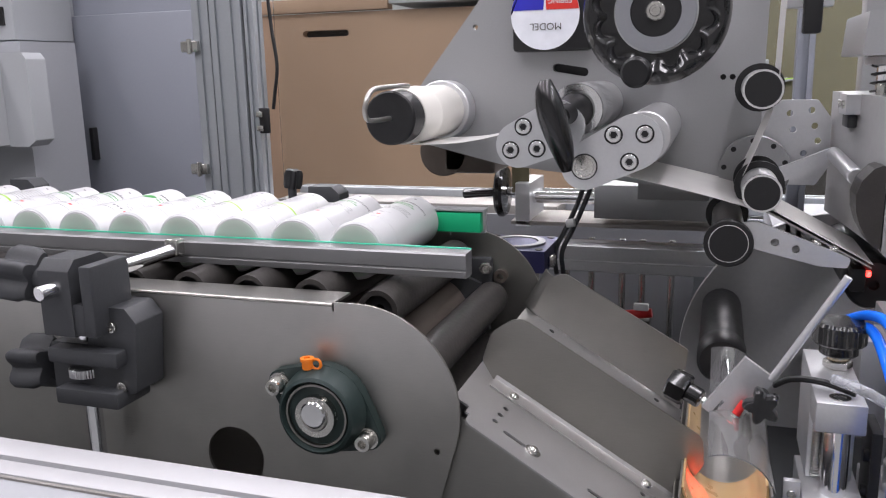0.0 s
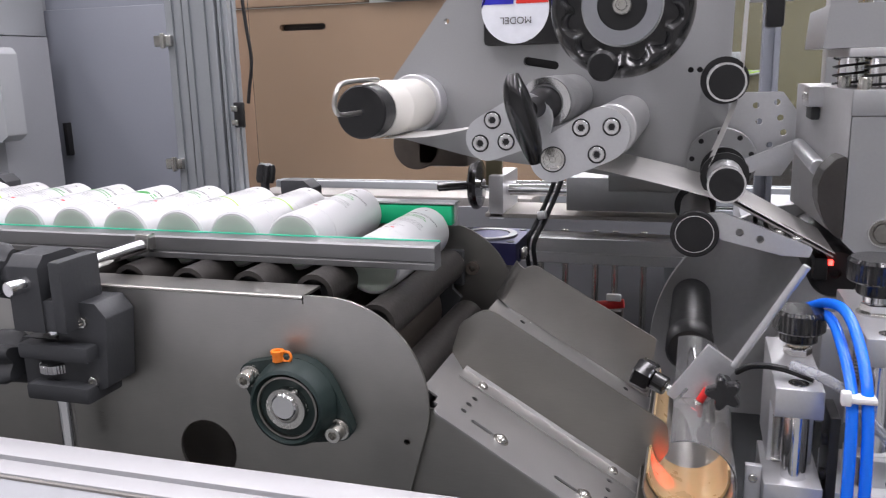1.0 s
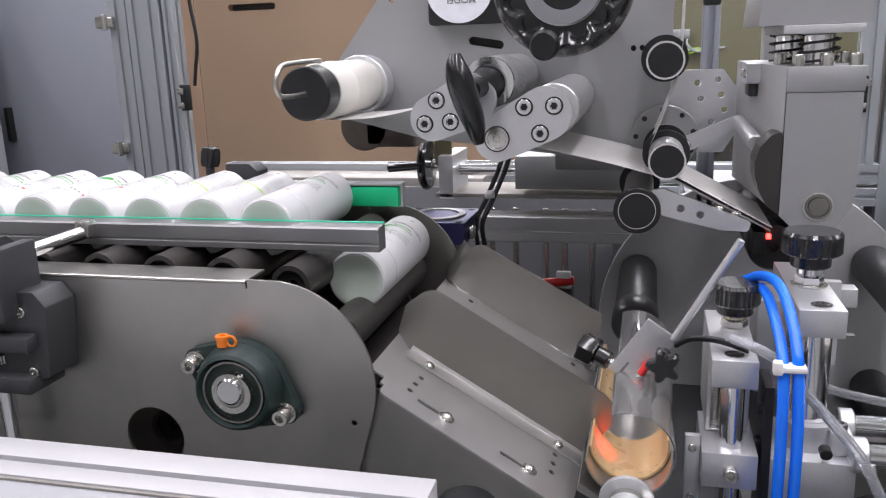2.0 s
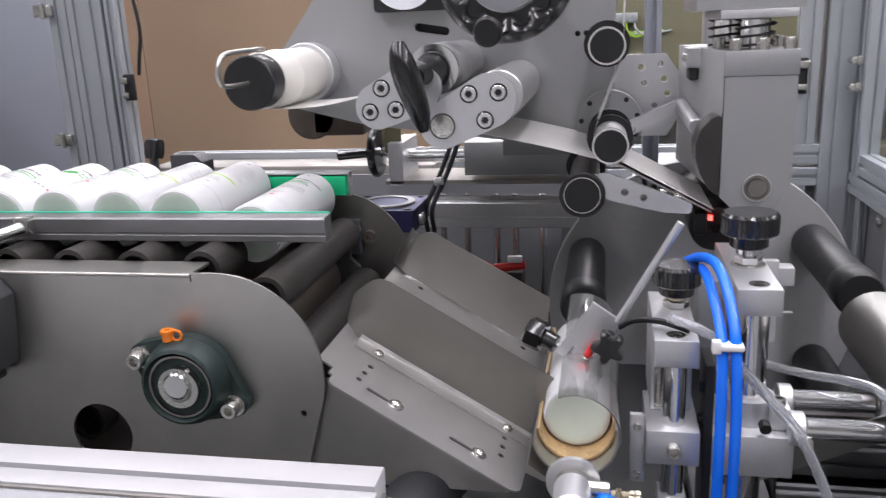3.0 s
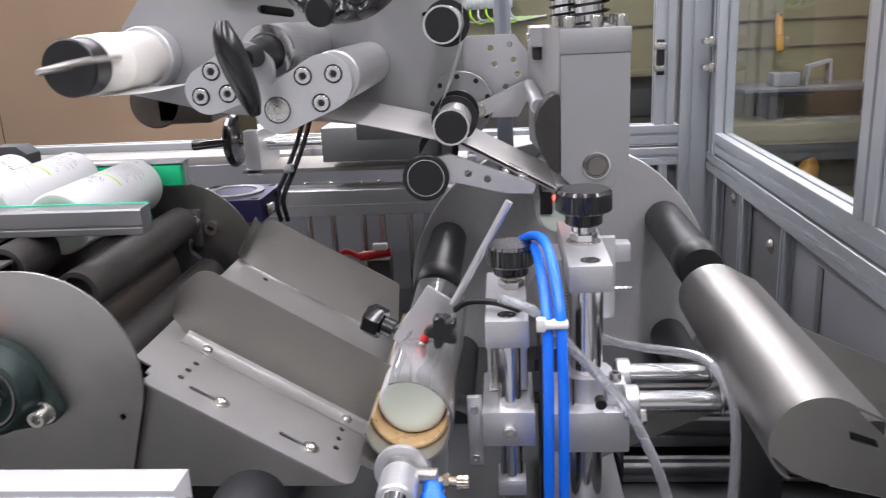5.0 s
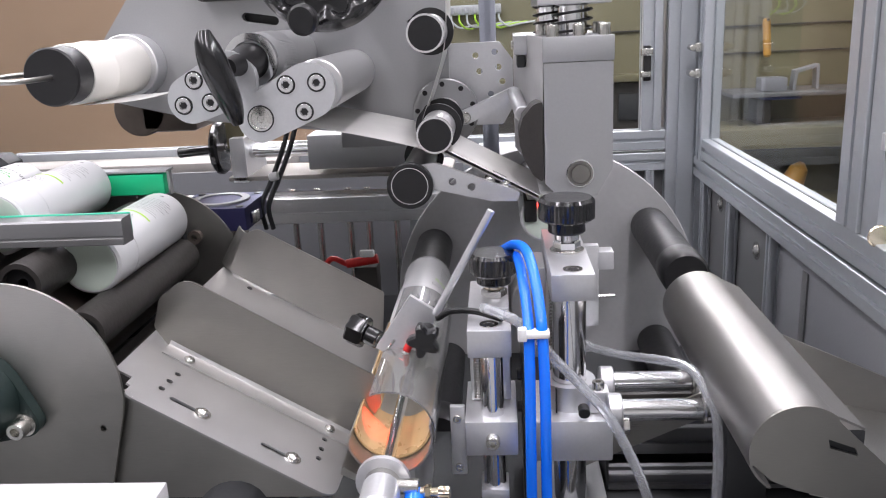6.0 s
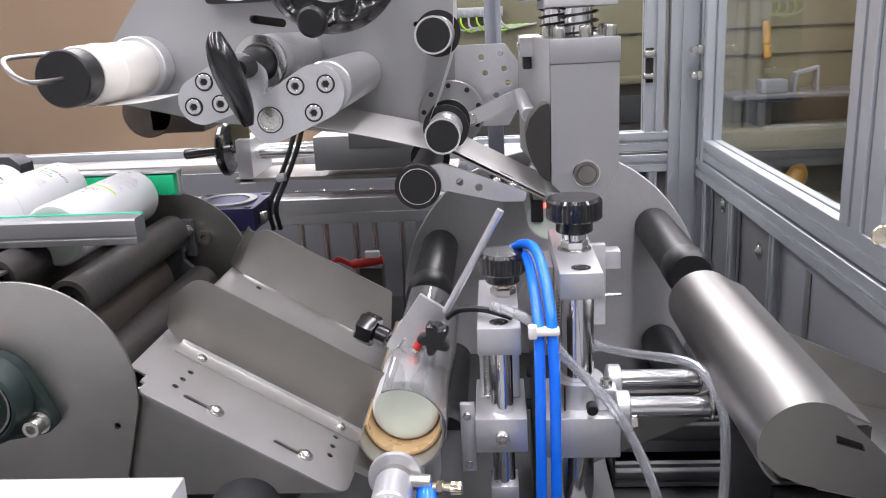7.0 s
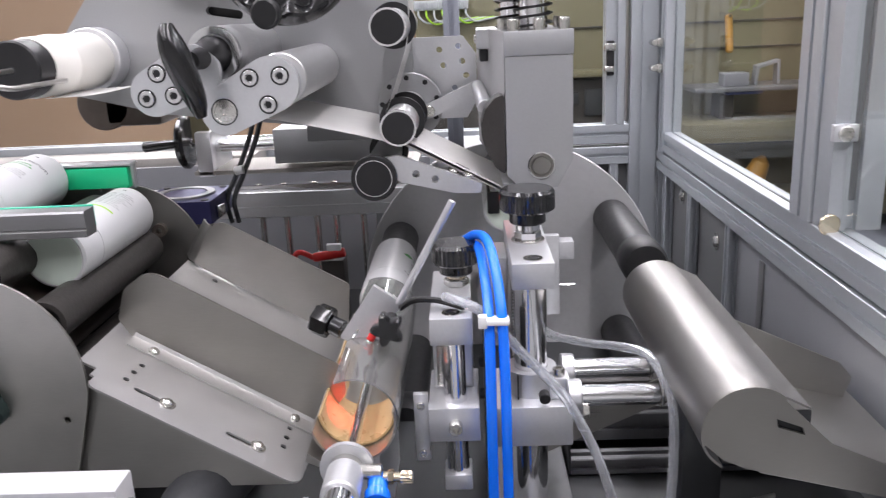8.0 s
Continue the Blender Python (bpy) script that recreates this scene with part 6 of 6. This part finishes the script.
DROP = [(0, -0.344, 1.0565), (0.5, -0.323, 1.050), (0.9, -0.301, 1.0395), (1.3, -0.281, 1.0245), (1.5, -0.274, 1.020), (1.8, -0.2645, 1.0115)]
START = (0.0, 2.2, 4.35, 6.3)
SHIFT = [on_chute(u, BR + 0.0005) for u in (-0.035, 0.03, 0.105, 0.165)]


def bottle_rows(i):
    """(t, x, y, z, roll) rows of bottle i through the clip."""
    x0 = -0.346 - PITCH * i
    start = START[i] if i < 4 else 99
    leave = (2.05, 4.38, 6.38)[i] if i < 3 else 99
    push = (3.48, 5.72, 7.52)[i] if i < 3 else 99
    path = [(-0.001, x0, ROW_Y, ROW_Z), (max(0, start - 0.3), min(x0 + (-0.344 - x0) * max(0, start - 0.3) / max(start, 0.1), -0.344), ROW_Y, ROW_Z if start else 1.0565), (start, -0.344, ROW_Y, 1.0565)] if start < 8 else [(0, x0, ROW_Y, ROW_Z), (8, x0 + SPEED * 8, ROW_Y, ROW_Z)]
    path += [(start + d, x, ROW_Y, z) for d, x, z in DROP[1:] if start + d < leave - 0.1]
    if leave < 8:
        path += [(leave - 0.03, -0.253, 0.802, 1.0025), (leave + 0.07, -0.228, 0.800, 0.996), (leave + 0.15, SHIFT[0][0], 0.797, SHIFT[0][1]), (leave + 0.24, SHIFT[1][0], 0.793, SHIFT[1][1]), (leave + 0.34, SHIFT[2][0], 0.786, SHIFT[2][1]), (leave + 0.42, SHIFT[3][0], 0.775, SHIFT[3][1]), (leave + 0.48, PX, HOME_Y, PZ - 0.0015), (push, PX, HOME_Y, PZ - 0.0015)]
        path += [(push + d, PX, HOME_Y + (SEAT_Y - HOME_Y) * f, PZ - 0.0015 * (1 - f)) for d, f in ((0.1, 0.30), (0.2, 0.58), (0.3, 0.85), (0.4, 1.0))]
    return path, push + 0.42


def bottle_place(i, t, path, seated):
    if t <= seated or i > 2:
        x, y, z = glide(path, t)
        return x, y, z, TURNS[i] + math.degrees(max(0, roll_way(path, t)) / BR)
    done = glide(INDEX, seated)[0]
    turned = glide(INDEX, t)[0] - done
    a = radians(REST - turned)
    x, y, z = TX + TR * math.cos(a), SEAT_Y + SLIP * min(1.0, turned / 50), TZ + TR * math.sin(a)
    spin = TURNS[i] + math.degrees(roll_way(path, seated) / BR) + turned
    if i == 0 and t > 6.84:
        out = [(6.84, x, SEAT_Y + SLIP, z), (6.93, SX - 0.001, 0.86, SZ + 0.004), (7.0, SX, 0.70, SZ - 0.005), (7.05, SX, 0.662, SZ - 0.007), (7.11, SX + 0.05, 0.660, SZ - 0.014), (7.16, SX + 0.105, 0.656, SZ - 0.028), (7.22, SX + 0.135, 0.60, SZ - 0.07), (7.32, SX + 0.12, 0.48, 0.737), (8, SX + 0.12, 0.47, 0.732)]
        x, y, z = glide(out, t)
    return x, y, z, spin


def roll_way(path, t):
    """How far the bottle has rolled down the chute by t."""
    x, _, _ = glide(path, t)
    return max(0.0, x + 0.26) * 1.15


# ---- what moves ----
def motions():
    walk(TURRET, [(t, pose(TX, TY, TZ, 0, a, 0)) for t, a in INDEX])
    for i, ob in enumerate(BOTTLES):
        path, seated = bottle_rows(i)
        times = sorted({round(k * 0.1, 2) for k in range(81)} | ({round(k / 30, 4) for k in range(241) if any(abs(k / 30 - c) < 0.36 for c in (2.25, 4.55, 6.6, 7.05))} if i < 3 else set()))
        rows = []
        for t in times:
            x, y, z, roll = bottle_place(i, t, path, seated)
            rows.append((t, pose(x, y, z, 0, roll, 0)))
        walk(ob, rows)
    home, touch = 0.672, HOME_Y - 0.012
    far = SEAT_Y - 0.012
    keys = [(0, home)]
    for p in (3.48, 5.72, 7.52):
        keys += [(p - 0.25, home), (p - 0.08, touch), (p, touch), (p + 0.1, touch + (far - touch) * 0.30), (p + 0.2, touch + (far - touch) * 0.58), (p + 0.3, touch + (far - touch) * 0.85), (p + 0.4, far)]
        if p < 7:
            keys += [(p + 0.68, far), (p + 0.88, home)]
    keys.append((8, far))
    base = PUSH_ROD.parent.location
    walk(PUSH_ROD, [(t, pose(PX - base.x, y - base.y, PZ - 0.016 - base.z)) for t, y in sorted(set(keys))])
    wound = [(0, 14), (2.8, 8), (4.5, 8), (4.7, 14), (4.9, 50), (5.1, 122), (5.2, 160), (5.7, 245), (6.3, 305), (6.7, 308), (7.0, 322), (7.3, 350), (7.6, 410), (8, 480)]
    walk(CLIP, [(t, pose(CLIP_X, 0, CLIP_Z, 0, a, 0)) for t, a in wound])
    off = CONVEYOR.location
    for ob, s0 in ROLLERS:
        rows = []
        for k in range(33):
            s = s0 + 0.008 + 0.0343 * k * 0.25
            x, z = ring_place(s)
            rows.append((k * 0.25, pose(x - off.x, 0.8655 - off.y, z - off.z)))
        walk(ob, rows)


motions()
